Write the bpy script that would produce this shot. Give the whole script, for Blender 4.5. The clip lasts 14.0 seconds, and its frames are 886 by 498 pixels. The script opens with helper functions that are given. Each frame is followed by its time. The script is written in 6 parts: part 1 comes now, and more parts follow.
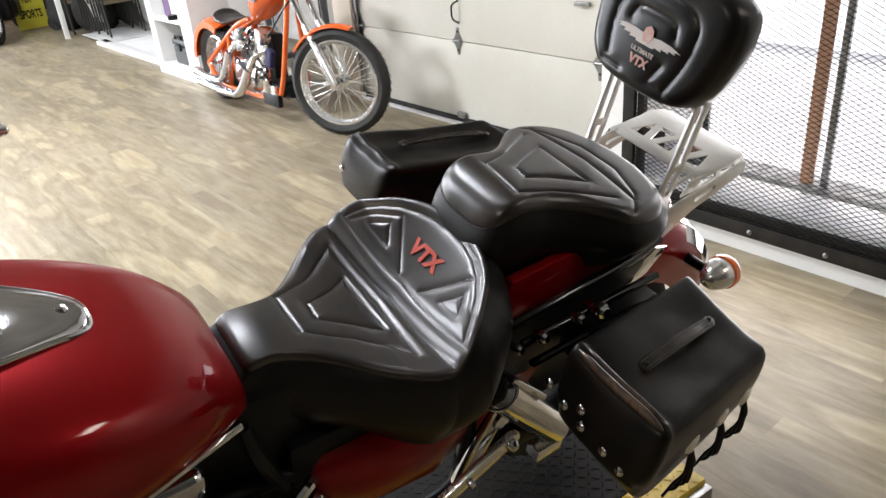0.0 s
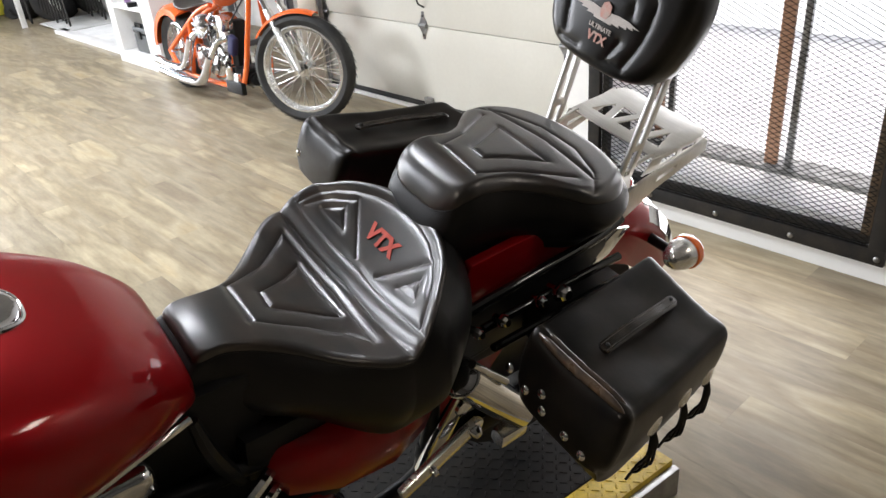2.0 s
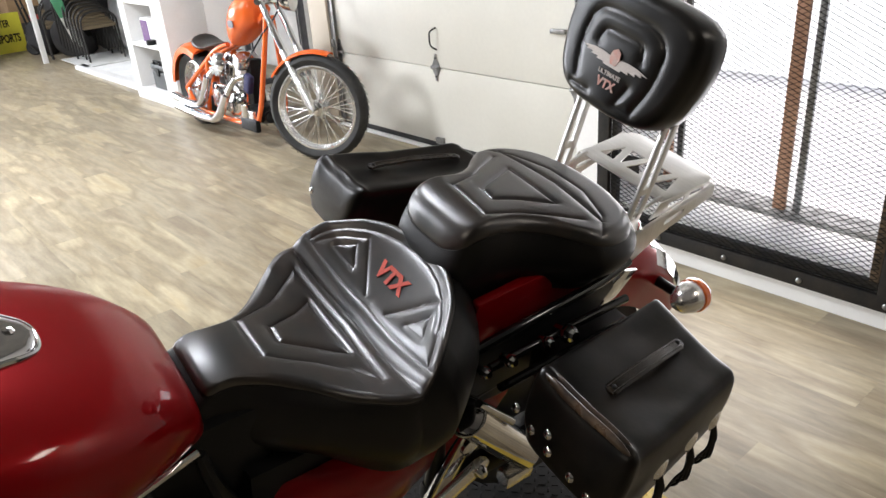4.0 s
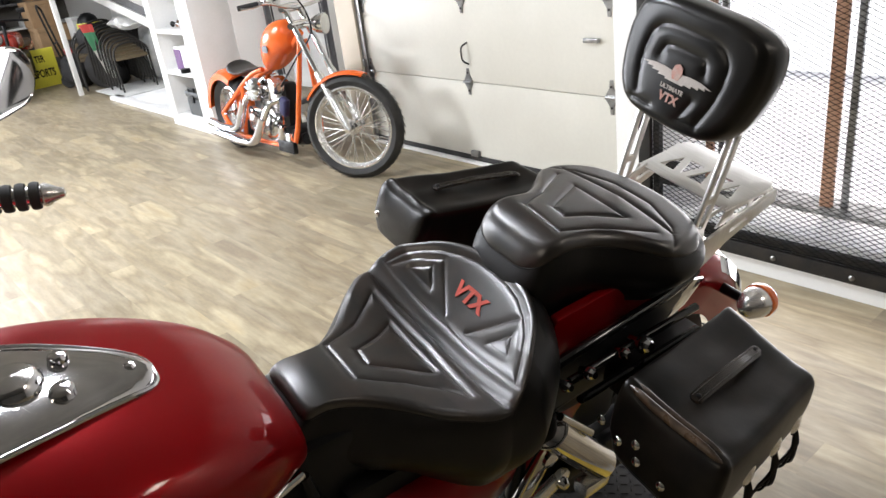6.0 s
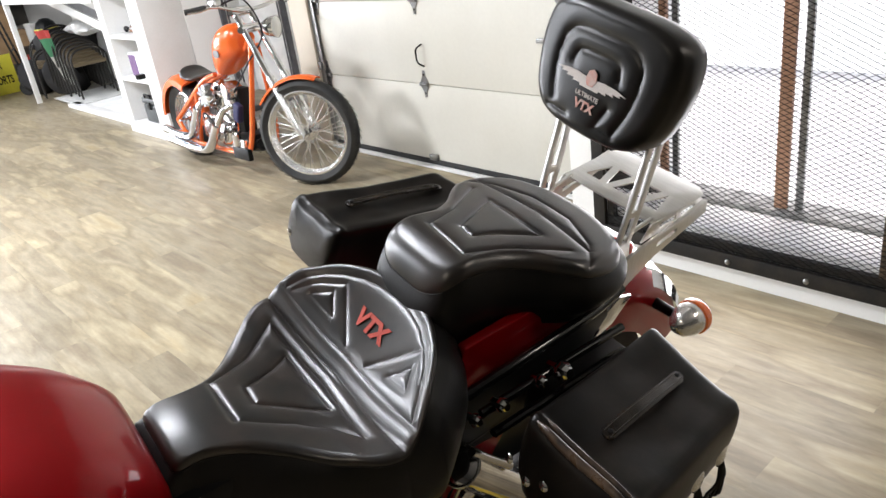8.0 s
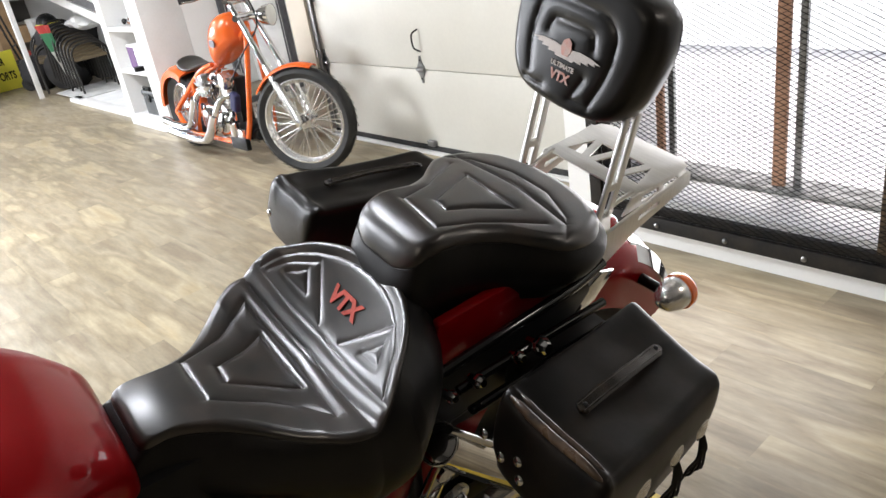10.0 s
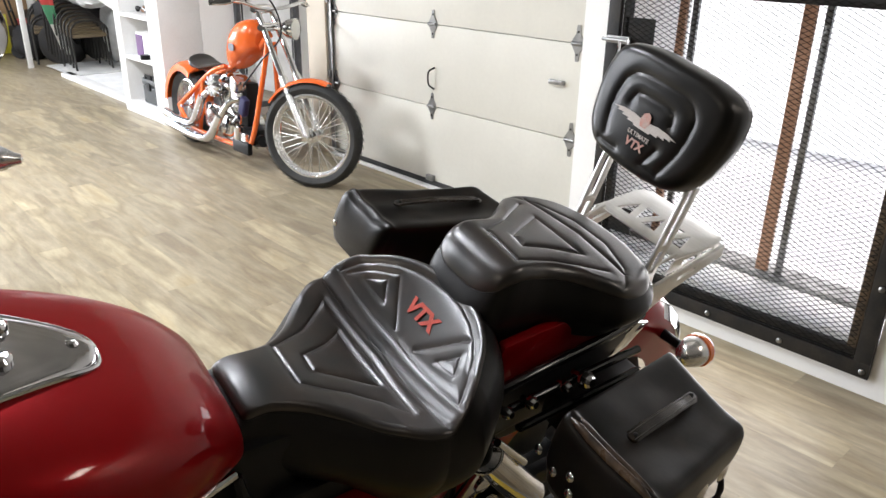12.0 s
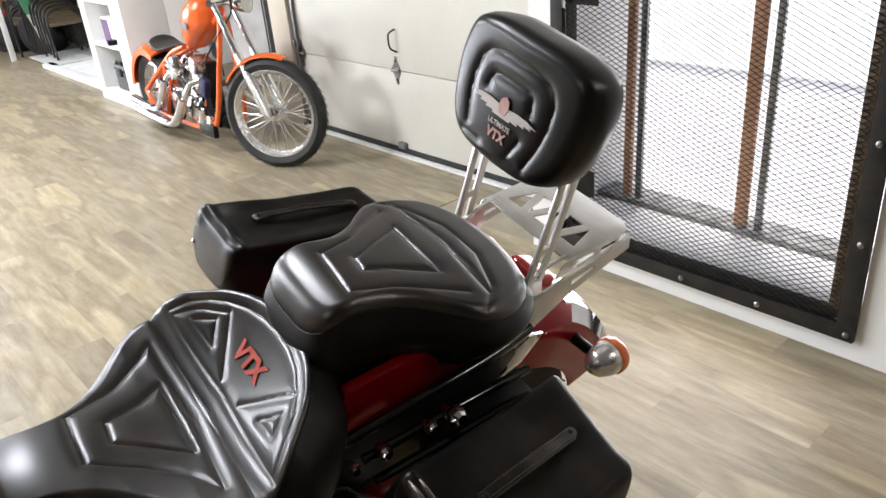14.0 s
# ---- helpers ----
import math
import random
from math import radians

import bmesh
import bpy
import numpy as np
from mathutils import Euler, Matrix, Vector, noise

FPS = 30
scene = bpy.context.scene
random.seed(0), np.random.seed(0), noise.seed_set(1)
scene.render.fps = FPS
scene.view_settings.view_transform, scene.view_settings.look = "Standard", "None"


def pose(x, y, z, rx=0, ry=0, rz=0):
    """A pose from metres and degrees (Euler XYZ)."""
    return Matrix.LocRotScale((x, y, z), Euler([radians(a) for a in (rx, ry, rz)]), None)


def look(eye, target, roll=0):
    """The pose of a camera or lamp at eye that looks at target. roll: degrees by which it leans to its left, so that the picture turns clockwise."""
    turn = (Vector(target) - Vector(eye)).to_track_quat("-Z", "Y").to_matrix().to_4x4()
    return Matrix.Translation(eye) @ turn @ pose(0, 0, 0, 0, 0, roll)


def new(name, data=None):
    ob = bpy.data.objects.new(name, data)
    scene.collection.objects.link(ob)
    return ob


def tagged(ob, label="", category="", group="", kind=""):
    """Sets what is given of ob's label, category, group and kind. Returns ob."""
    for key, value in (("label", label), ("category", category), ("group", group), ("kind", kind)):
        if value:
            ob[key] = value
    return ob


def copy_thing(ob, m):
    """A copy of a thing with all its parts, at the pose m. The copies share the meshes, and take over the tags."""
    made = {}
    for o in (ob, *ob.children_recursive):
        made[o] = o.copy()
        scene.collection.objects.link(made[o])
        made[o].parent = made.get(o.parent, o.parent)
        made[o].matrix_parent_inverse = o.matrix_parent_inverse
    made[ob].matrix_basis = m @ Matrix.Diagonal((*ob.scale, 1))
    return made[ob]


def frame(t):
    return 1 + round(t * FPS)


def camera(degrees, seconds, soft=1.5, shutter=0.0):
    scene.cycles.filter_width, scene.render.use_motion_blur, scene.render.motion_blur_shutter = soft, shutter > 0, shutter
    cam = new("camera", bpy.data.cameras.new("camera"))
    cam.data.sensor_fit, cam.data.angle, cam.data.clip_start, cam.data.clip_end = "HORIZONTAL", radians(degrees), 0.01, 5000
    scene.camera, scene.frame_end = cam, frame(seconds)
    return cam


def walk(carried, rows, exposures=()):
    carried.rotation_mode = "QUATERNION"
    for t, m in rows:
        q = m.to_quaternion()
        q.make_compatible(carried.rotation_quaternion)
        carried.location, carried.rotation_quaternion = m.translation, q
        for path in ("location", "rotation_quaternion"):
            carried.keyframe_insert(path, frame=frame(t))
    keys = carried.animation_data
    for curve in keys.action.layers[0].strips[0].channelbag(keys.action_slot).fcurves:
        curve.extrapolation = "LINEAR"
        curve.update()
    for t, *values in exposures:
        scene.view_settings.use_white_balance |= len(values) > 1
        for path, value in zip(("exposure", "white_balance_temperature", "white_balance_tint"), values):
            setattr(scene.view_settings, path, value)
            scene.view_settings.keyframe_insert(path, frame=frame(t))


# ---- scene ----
cam = camera(60.9, 14.0)
PATH = [
    (0, (0.373, 0.18, 1.587), (-1.03, 1.284, 0.686), -5.0),
    (0.5, (0.381, 0.221, 1.605), (-0.986, 1.427, 0.78), -6.4),
    (1, (0.39, 0.224, 1.588), (-0.947, 1.432, 0.718), -5.1),
    (1.5, (0.386, 0.229, 1.583), (-0.967, 1.419, 0.714), -7.1),
    (2, (0.371, 0.22, 1.561), (-0.977, 1.364, 0.627), -5.1),
    (2.5, (0.367, 0.216, 1.571), (-1.004, 1.359, 0.67), -4.8),
    (3, (0.377, 0.208, 1.57), (-1.004, 1.358, 0.693), -4.2),
    (5.3, (0.383, 0.21, 1.569), (-1.017, 1.381, 0.751), -4.7),
    (5.5, (0.363, 0.197, 1.584), (-1.031, 1.363, 0.75), -4.9),
    (6, (0.345, 0.121, 1.613), (-1.1, 1.241, 0.802), -7.6),
    (6.5, (0.33, 0.23, 1.604), (-1.095, 1.447, 0.905), -4.3),
    (7, (0.33, 0.291, 1.596), (-1.166, 1.402, 0.868), -4.1),
    (7.5, (0.341, 0.297, 1.596), (-1.094, 1.455, 0.821), -7.4),
    (7.7, (0.346, 0.3, 1.594), (-1.072, 1.461, 0.792), -7.8),
    (9.8, (0.392, 0.354, 1.551), (-1.018, 1.5, 0.714), -9.5),
    (10, (0.385, 0.355, 1.546), (-1.038, 1.484, 0.709), -9.5),
    (10.5, (0.362, 0.368, 1.523), (-0.993, 1.506, 0.591), -7.8),
    (11, (0.328, 0.334, 1.526), (-1.001, 1.481, 0.567), -4.3),
    (11.5, (0.313, 0.254, 1.557), (-0.941, 1.518, 0.646), -0.2),
    (12, (0.329, 0.086, 1.605), (-1.027, 1.344, 0.845), 1.1),
    (12.5, (0.342, 0.029, 1.616), (-0.966, 1.335, 0.851), 2.4),
    (13, (0.375, 0.043, 1.658), (-0.882, 1.434, 0.961), -0.5),
    (13.5, (0.364, 0.223, 1.637), (-0.856, 1.587, 0.83), -3.6),
    (14, (0.375, 0.516, 1.624), (-1.002, 1.672, 0.748), -4.8),
]
EXPOSURE = [(t, stops, 6440, 14) for t, stops in ((0, 0.06), (3, 0.06), (5.5, 0.10), (7, 0.14), (7.7, 0.13), (10, 0.10), (14, 0.06))]
walk(cam, [(t, look(eye, target, roll)) for t, eye, target, roll in PATH], EXPOSURE)

# ---- light ----
world = bpy.data.worlds.new("world")
scene.world = world
world.use_nodes = True
wn = world.node_tree.nodes
sky = wn.new("ShaderNodeTexSky")
sky.sky_type, sky.sun_disc = "NISHITA", False
sky.sun_elevation, sky.sun_rotation = radians(76), radians(-37)
world.node_tree.links.new(sky.outputs[0], wn["Background"].inputs[0])
wn["Background"].inputs[1].default_value = 0.1


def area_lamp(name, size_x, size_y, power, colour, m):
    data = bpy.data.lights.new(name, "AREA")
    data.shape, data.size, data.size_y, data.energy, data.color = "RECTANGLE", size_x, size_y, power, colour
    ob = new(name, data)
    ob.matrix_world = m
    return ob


sun_data = bpy.data.lights.new("sun", "SUN")
sun_data.energy, sun_data.angle, sun_data.color = 4.6, radians(15), (1.0, 0.97, 0.93)
sun = new("sun", sun_data)
sun.matrix_world = look((-2.2, 5.2, 8.0), (-1.0, 3.6, 0.0))
# daylight that enters through the mesh gate
area_lamp("gate_daylight", 1.15, 1.2, 22, (1.0, 0.99, 0.98), pose(-1.03, 2.93, 0.82, -90, 0, 0))
# daylight from an assumed, unseen window in the far wall, added for highlights on the leather
area_lamp("unseen_window_daylight", 5.0, 1.8, 760, (0.90, 0.955, 1.0), pose(-13.92, -2.6, 1.6) @ pose(0, 0, 0, 0, 0, -90) @ pose(0, 0, 0, 90, 0, 0))


# ---- materials ----
def mat(name, colour, rough=0.5, metal=0.0, colour2=None, scale=6.0, grain=0.0, gscale=120.0, bump=0.0, bscale=200.0,
        coat=0.0, coat_rough=0.06, rvar=0.08, emit=0.0, voronoi=False, spec=0.5, stretch=(1, 1, 1), random_by=None, coords="Object"):
    """A surface with slow stains, fine grain, uneven gloss and fine relief."""
    m = bpy.data.materials.new(name)
    m.use_nodes = True
    n, l = m.node_tree.nodes, m.node_tree.links
    b = n["Principled BSDF"]
    b.inputs["Metallic"].default_value = metal
    b.inputs["Specular IOR Level"].default_value = spec
    if coat:
        b.inputs["Coat Weight"].default_value, b.inputs["Coat Roughness"].default_value = coat, coat_rough
    co = n.new("ShaderNodeTexCoord")
    mp = n.new("ShaderNodeMapping")
    mp.inputs["Scale"].default_value = stretch
    l.new(co.outputs[coords], mp.inputs["Vector"])
    slow = n.new("ShaderNodeTexNoise")
    slow.inputs["Scale"].default_value, slow.inputs["Detail"].default_value = scale, 4
    l.new(mp.outputs[0], slow.inputs["Vector"])
    mix = n.new("ShaderNodeMix")
    mix.data_type = "RGBA"
    c2 = colour2 or tuple(c * 0.82 for c in colour)
    mix.inputs["A"].default_value, mix.inputs["B"].default_value = (*colour, 1), (*c2, 1)
    ramp = n.new("ShaderNodeMapRange")
    ramp.inputs["From Min"].default_value, ramp.inputs["From Max"].default_value = 0.35, 0.65
    l.new(slow.outputs[0], ramp.inputs["Value"])
    l.new(ramp.outputs[0], mix.inputs["Factor"])
    out = mix.outputs["Result"]
    if grain:
        fine = n.new("ShaderNodeTexNoise")
        fine.inputs["Scale"].default_value, fine.inputs["Detail"].default_value = gscale, 3
        l.new(mp.outputs[0], fine.inputs["Vector"])
        g = n.new("ShaderNodeMapRange")
        g.inputs["To Min"].default_value, g.inputs["To Max"].default_value = 1 - grain, 1 + grain
        l.new(fine.outputs[0], g.inputs["Value"])
        mul = n.new("ShaderNodeMix")
        mul.data_type, mul.blend_type = "RGBA", "MULTIPLY"
        mul.inputs["Factor"].default_value = 1
        l.new(out, mul.inputs["A"])
        l.new(g.outputs[0], mul.inputs["B"])
        out = mul.outputs["Result"]
    if random_by:
        src = n.new("ShaderNodeObjectInfo") if random_by == "object" else n.new("ShaderNodeNewGeometry")
        r = n.new("ShaderNodeMapRange")
        r.inputs["To Min"].default_value, r.inputs["To Max"].default_value = 0.8, 1.15
        l.new(src.outputs["Random" if random_by == "object" else "Random Per Island"], r.inputs["Value"])
        mul = n.new("ShaderNodeMix")
        mul.data_type, mul.blend_type = "RGBA", "MULTIPLY"
        mul.inputs["Factor"].default_value = 1
        l.new(out, mul.inputs["A"])
        l.new(r.outputs[0], mul.inputs["B"])
        out = mul.outputs["Result"]
    l.new(out, b.inputs["Base Color"])
    rr = n.new("ShaderNodeMapRange")
    rr.inputs["To Min"].default_value, rr.inputs["To Max"].default_value = max(0.02, rough - rvar), min(1, rough + rvar)
    l.new(slow.outputs[0], rr.inputs["Value"])
    l.new(rr.outputs[0], b.inputs["Roughness"])
    if bump:
        bt = n.new("ShaderNodeTexVoronoi" if voronoi else "ShaderNodeTexNoise")
        bt.inputs["Scale"].default_value = bscale
        l.new(mp.outputs[0], bt.inputs["Vector"])
        bp = n.new("ShaderNodeBump")
        bp.inputs["Strength"].default_value, bp.inputs["Distance"].default_value = bump, 0.002
        l.new(bt.outputs[0], bp.inputs["Height"])
        l.new(bp.outputs[0], b.inputs["Normal"])
    if emit:
        b.inputs["Emission Color"].default_value, b.inputs["Emission Strength"].default_value = (*colour, 1), emit
    return m


LEATHER = mat("black_leather", (0.0040, 0.0038, 0.0036), 0.335, colour2=(0.020, 0.012, 0.008), scale=16, grain=0.5, gscale=70, bump=0.05, bscale=520, voronoi=True, rvar=0.06, spec=0.88)
# leather copies with the sheen cut, so backrest and seat sides look shaded
LEATHER_BACK = mat("low_sheen_black_leather", (0.0045, 0.0042, 0.004), 0.32, colour2=(0.008, 0.007, 0.006), scale=14, grain=0.2, gscale=90, bump=0.05, bscale=420, voronoi=True, rvar=0.10, spec=0.42)
LEATHER_SIDE = mat("dulled_side_leather", (0.0035, 0.0033, 0.0032), 0.42, colour2=(0.007, 0.006, 0.0055), scale=9, bump=0.12, bscale=420, voronoi=True, spec=0.28)
LEATHER_BAG = mat("worn_bag_leather", (0.0036, 0.0032, 0.0028), 0.33, colour2=(0.010, 0.0072, 0.005), spec=0.20, scale=11, grain=0.4, gscale=45, bump=0.08, bscale=60, rvar=0.08)
# worn brown, lifted so the fold's brown-gold highlight is in the colour
BAG_EDGE = mat("worn_highlit_piping", (0.10, 0.062, 0.036), 0.28, colour2=(0.020, 0.013, 0.009), scale=25, grain=0.3, bump=0.06, bscale=330, voronoi=True)
STITCH = mat("dark_thread", (0.05, 0.047, 0.045), 0.8, grain=0.2)
RED = mat("red_paint", (0.24, 0.001, 0.003), 0.38, 0.35, colour2=(0.20, 0.0008, 0.0025), scale=3, grain=0.10, gscale=900, spec=0.05, rvar=0.02, coat=0.5, coat_rough=0.07)
ORANGE = mat("orange_paint", (0.75, 0.13, 0.02), 0.25, 0.05, colour2=(0.68, 0.11, 0.018), scale=3, coat=0.35, rvar=0.04)
CHROME = mat("chrome", (0.68, 0.68, 0.69), 0.08, 1.0, colour2=(0.56, 0.56, 0.57), scale=14, rvar=0.06)
STEEL = mat("brushed_aluminium", (0.74, 0.73, 0.705), 0.34, 0.75, colour2=(0.68, 0.67, 0.645), scale=20, grain=0.06, gscale=200, stretch=(1, 12, 1), rvar=0.06)
BLACK_STEEL = mat("black_painted_steel", (0.016, 0.016, 0.016), 0.5, 0.0, spec=0.25, colour2=(0.03, 0.026, 0.022), scale=14, grain=0.3, gscale=80, bump=0.1, bscale=120)
RUST = mat("rusty_steel", (0.13, 0.085, 0.045), 0.6, colour2=(0.05, 0.036, 0.024), scale=22, grain=0.4, gscale=70, bump=0.2, bscale=90)
MESH_STEEL = mat("matt_black_mesh", (0.010, 0.010, 0.010), 0.75, colour2=(0.016, 0.014, 0.012), scale=14, spec=0.1)
ALLOY = mat("polished_alloy", (0.80, 0.795, 0.78), 0.24, 0.85, colour2=(0.66, 0.655, 0.64), scale=22, rvar=0.10)
DECK = mat("matt_black_deck", (0.007, 0.007, 0.007), 0.62, colour2=(0.014, 0.012, 0.010), scale=14, grain=0.3, spec=0.16)
GLOSS_BLACK = mat("gloss_black_paint", (0.004, 0.004, 0.0045), 0.12, spec=0.5, scale=10, rvar=0.05)
RUBBER = mat("tyre_rubber", (0.012, 0.012, 0.012), 0.75, colour2=(0.03, 0.029, 0.027), scale=12, grain=0.2, bump=0.1, bscale=160)
PLASTIC = mat("black_plastic", (0.007, 0.007, 0.0075), 0.42, spec=0.20, scale=10, rvar=0.1)
WALL = mat("white_wall_paint", (0.86, 0.85, 0.825), 0.55, colour2=(0.82, 0.81, 0.78), scale=1.3, grain=0.03, gscale=60, bump=0.06, bscale=140)
WOOD_WHITE = mat("white_painted_wood", (0.80, 0.80, 0.79), 0.42, colour2=(0.74, 0.73, 0.71), scale=3, grain=0.04, gscale=50, bump=0.05, bscale=90)
JAMB = mat("tan_jamb_paint", (0.60, 0.54, 0.44), 0.5, colour2=(0.54, 0.48, 0.38), scale=2, grain=0.05, bump=0.05, bscale=80)
DOOR = mat("cream_door_panel", (0.65, 0.63, 0.56), 0.5, colour2=(0.60, 0.58, 0.51), scale=1.5, grain=0.04, gscale=40, bump=0.12, bscale=55)
# ceiling is out of view; its grey is kept low to weaken reflections
CEIL = mat("low_bounce_ceiling_grey", (0.30, 0.30, 0.295), 0.8, scale=2)
TIMBER = mat("rusty_brown_post", (0.52, 0.29, 0.18), 0.6, colour2=(0.40, 0.21, 0.12), scale=12, grain=0.25, gscale=40, stretch=(1, 1, 0.15), bump=0.2, bscale=70)
SILL = mat("grey_weathered_sill", (0.42, 0.415, 0.40), 0.8, colour2=(0.20, 0.20, 0.19), scale=16, grain=0.4, gscale=60, bump=0.5, bscale=50)
CONCRETE = mat("pale_concrete", (0.80, 0.80, 0.79), 0.8, colour2=(0.70, 0.70, 0.69), scale=5, grain=0.1, bump=0.2, bscale=60)
YELLOW = mat("yellow_paint", (0.66, 0.47, 0.035), 0.5, colour2=(0.42, 0.29, 0.03), scale=14, grain=0.3, bump=0.1)
LETTER_RED = mat("red_embroidery", (0.62, 0.10, 0.07), 0.75, grain=0.3, gscale=600, bump=0.5, bscale=700)
LETTER_GREY = mat("grey_embroidery", (0.60, 0.54, 0.50), 0.75, grain=0.3, gscale=600, bump=0.5, bscale=700)
LETTER_TAN = mat("faded_pink_embroidery", (0.58, 0.27, 0.22), 0.75, colour2=(0.52, 0.38, 0.33), scale=60, grain=0.3, gscale=600, bump=0.5, bscale=700)
AMBER = mat("amber_lens", (0.85, 0.16, 0.02), 0.15, coat=0.5)
GALV = mat("galvanised_steel", (0.34, 0.34, 0.335), 0.35, 0.9, colour2=(0.22, 0.22, 0.22), scale=18)
GREY_FRAME = mat("dark_grey_frame", (0.09, 0.09, 0.095), 0.4, colour2=(0.06, 0.06, 0.065), scale=20, grain=0.2)
# dark tone picked for the unseen walls, keeps bounce light off the bike
DARK_WALL = mat("low_bounce_brown", (0.09, 0.082, 0.07), 0.7, scale=2)
DARK = mat("dark_gap", (0.006, 0.006, 0.006), 0.7)


# ---- mesh helpers ----
def thing(name, m=None, label="", category="", group="", kind=""):
    ob = new(name)
    ob.empty_display_size = 0.05
    if m is not None:
        ob.matrix_world = m
    return tagged(ob, label, category, group, kind)


def mesh_of(name, bm, material, smooth=True):
    me = bpy.data.meshes.new(name)
    bmesh.ops.recalc_face_normals(bm, faces=bm.faces)
    bm.to_mesh(me)
    bm.free()
    me.materials.append(material)
    if smooth:
        me.polygons.foreach_set("use_smooth", [True] * len(me.polygons))
        me.set_sharp_from_angle(angle=radians(38))
    return me


def part(name, bm, material, parent=None, label="", smooth=True):
    ob = new(name, mesh_of(name, bm, material, smooth))
    if parent is not None:
        ob.parent = parent
    return tagged(ob, label)


def single(name, bm, material, label, category, m=None, group="", kind="", smooth=True):
    ob = new(name, mesh_of(name, bm, material, smooth))
    if m is not None:
        ob.matrix_world = m
    return tagged(ob, label, category, group, kind)


def V(*p):
    return Vector(p)


def box(x0, x1, y0, y1, z0, z1, bevel=0.0, seg=2, bm=None):
    own = bm or bmesh.new()
    tmp = bmesh.new()
    bmesh.ops.create_cube(tmp, size=1)
    for v in tmp.verts:
        v.co = V(x0 + (v.co.x + 0.5) * (x1 - x0), y0 + (v.co.y + 0.5) * (y1 - y0), z0 + (v.co.z + 0.5) * (z1 - z0))
    if bevel:
        bmesh.ops.bevel(tmp, geom=list(tmp.edges), offset=bevel, segments=seg, profile=0.6, affect="EDGES")
    merge(own, tmp)
    return own


def merge(bm, other, m=None):
    me = bpy.data.meshes.new("tmp")
    other.to_mesh(me)
    other.free()
    if m is not None:
        me.transform(m)
    bm.from_mesh(me)
    bpy.data.meshes.remove(me)
    return bm


def bmesh_copy(bm):
    return bm.copy()


def turned(bm, m):
    bmesh.ops.transform(bm, matrix=m, verts=bm.verts)
    return bm


def skin(rings, closed=True, caps=True, bm=None):
    """Quads between rings of equally many points."""
    bm = bm or bmesh.new()
    rows = [[bm.verts.new(p) for p in ring] for ring in rings]
    for a, b in zip(rows, rows[1:]):
        k = len(a)
        for i in range(k if closed else k - 1):
            j = (i + 1) % k
            bm.faces.new((a[i], a[j], b[j], b[i]))
    if caps and closed:
        bm.faces.new(rows[0][::-1])
        bm.faces.new(rows[-1])
    return bm


def smooth_path(points, step=6, closed=False):
    """Catmull-Rom through the points (of any dimension)."""
    p = [Vector(q) for q in points]
    n = len(p)
    out = []
    for i in range(n if closed else n - 1):
        a, b, c, d = (p[(i + k) % n] if closed else p[min(max(i + k, 0), n - 1)] for k in (-1, 0, 1, 2))
        for s in range(step):
            t = s / step
            out.append(0.5 * ((2 * b) + (c - a) * t + (2 * a - 5 * b + 4 * c - d) * t * t + (3 * b - a - 3 * c + d) * t ** 3))
    if not closed:
        out.append(p[-1].copy())
    return out


def tube(points, radius, seg=10, smooth=0, bm=None, closed=False, flat=1.0):
    """A round bar along points; radius is one number or one a point."""
    p = [Vector(q) for q in points]
    rad = list(radius) if isinstance(radius, (list, tuple)) else [radius] * len(p)
    if smooth:
        q = smooth_path([(*a, r) for a, r in zip(p, rad)], smooth, closed)
        p, rad = [Vector(a[:3]) for a in q], [a[3] for a in q]
    rings, up = [], None
    k = len(p)
    for i in range(k):
        if closed:
            d = (p[(i + 1) % k] - p[i - 1]).normalized()
        else:
            d = (p[min(i + 1, k - 1)] - p[max(i - 1, 0)]).normalized()
        if up is None:
            up = d.orthogonal().normalized()
        up = (up - d * up.dot(d)).normalized()
        side = d.cross(up)
        rings.append([p[i] + rad[i] * (math.cos(a) * up + math.sin(a) * flat * side) for a in (2 * math.pi * s / seg for s in range(seg))])
    if closed:
        rings.append(rings[0])
    bm = bm or bmesh.new()
    return skin(rings, True, not closed, bm)


def revolve(profile, seg=32, bm=None, caps=True):
    """Profile of (radius, height) turned about z."""
    rings = [[V(r * math.cos(2 * math.pi * s / seg), r * math.sin(2 * math.pi * s / seg), z) for s in range(seg)] for r, z in profile]
    return skin(rings, True, caps and profile[0][0] > 1e-5, bm)


def slab(outline, z0, z1, bevel=0.0, holes=(), bm=None):
    """A flat piece with the outline (x, y), from z0 to z1, with holes cut through it."""
    own = bm or bmesh.new()
    tmp = bmesh.new()
    edges = []
    for loop in (outline, *holes):
        vs = [tmp.verts.new((x, y, z0)) for x, y in loop]
        edges += [tmp.edges.new((vs[i], vs[(i + 1) % len(vs)])) for i in range(len(vs))]
    bmesh.ops.triangle_fill(tmp, use_beauty=True, use_dissolve=False, edges=edges)
    got = bmesh.ops.extrude_face_region(tmp, geom=list(tmp.faces))
    bmesh.ops.translate(tmp, vec=(0, 0, z1 - z0), verts=[g for g in got["geom"] if isinstance(g, bmesh.types.BMVert)])
    bmesh.ops.recalc_face_normals(tmp, faces=tmp.faces)
    if bevel:
        sharp = [e for e in tmp.edges if len(e.link_faces) == 2 and e.calc_face_angle(0) > 1.0]
        bmesh.ops.bevel(tmp, geom=sharp, offset=bevel, segments=2, profile=0.5, affect="EDGES")
    merge(own, tmp)
    return own


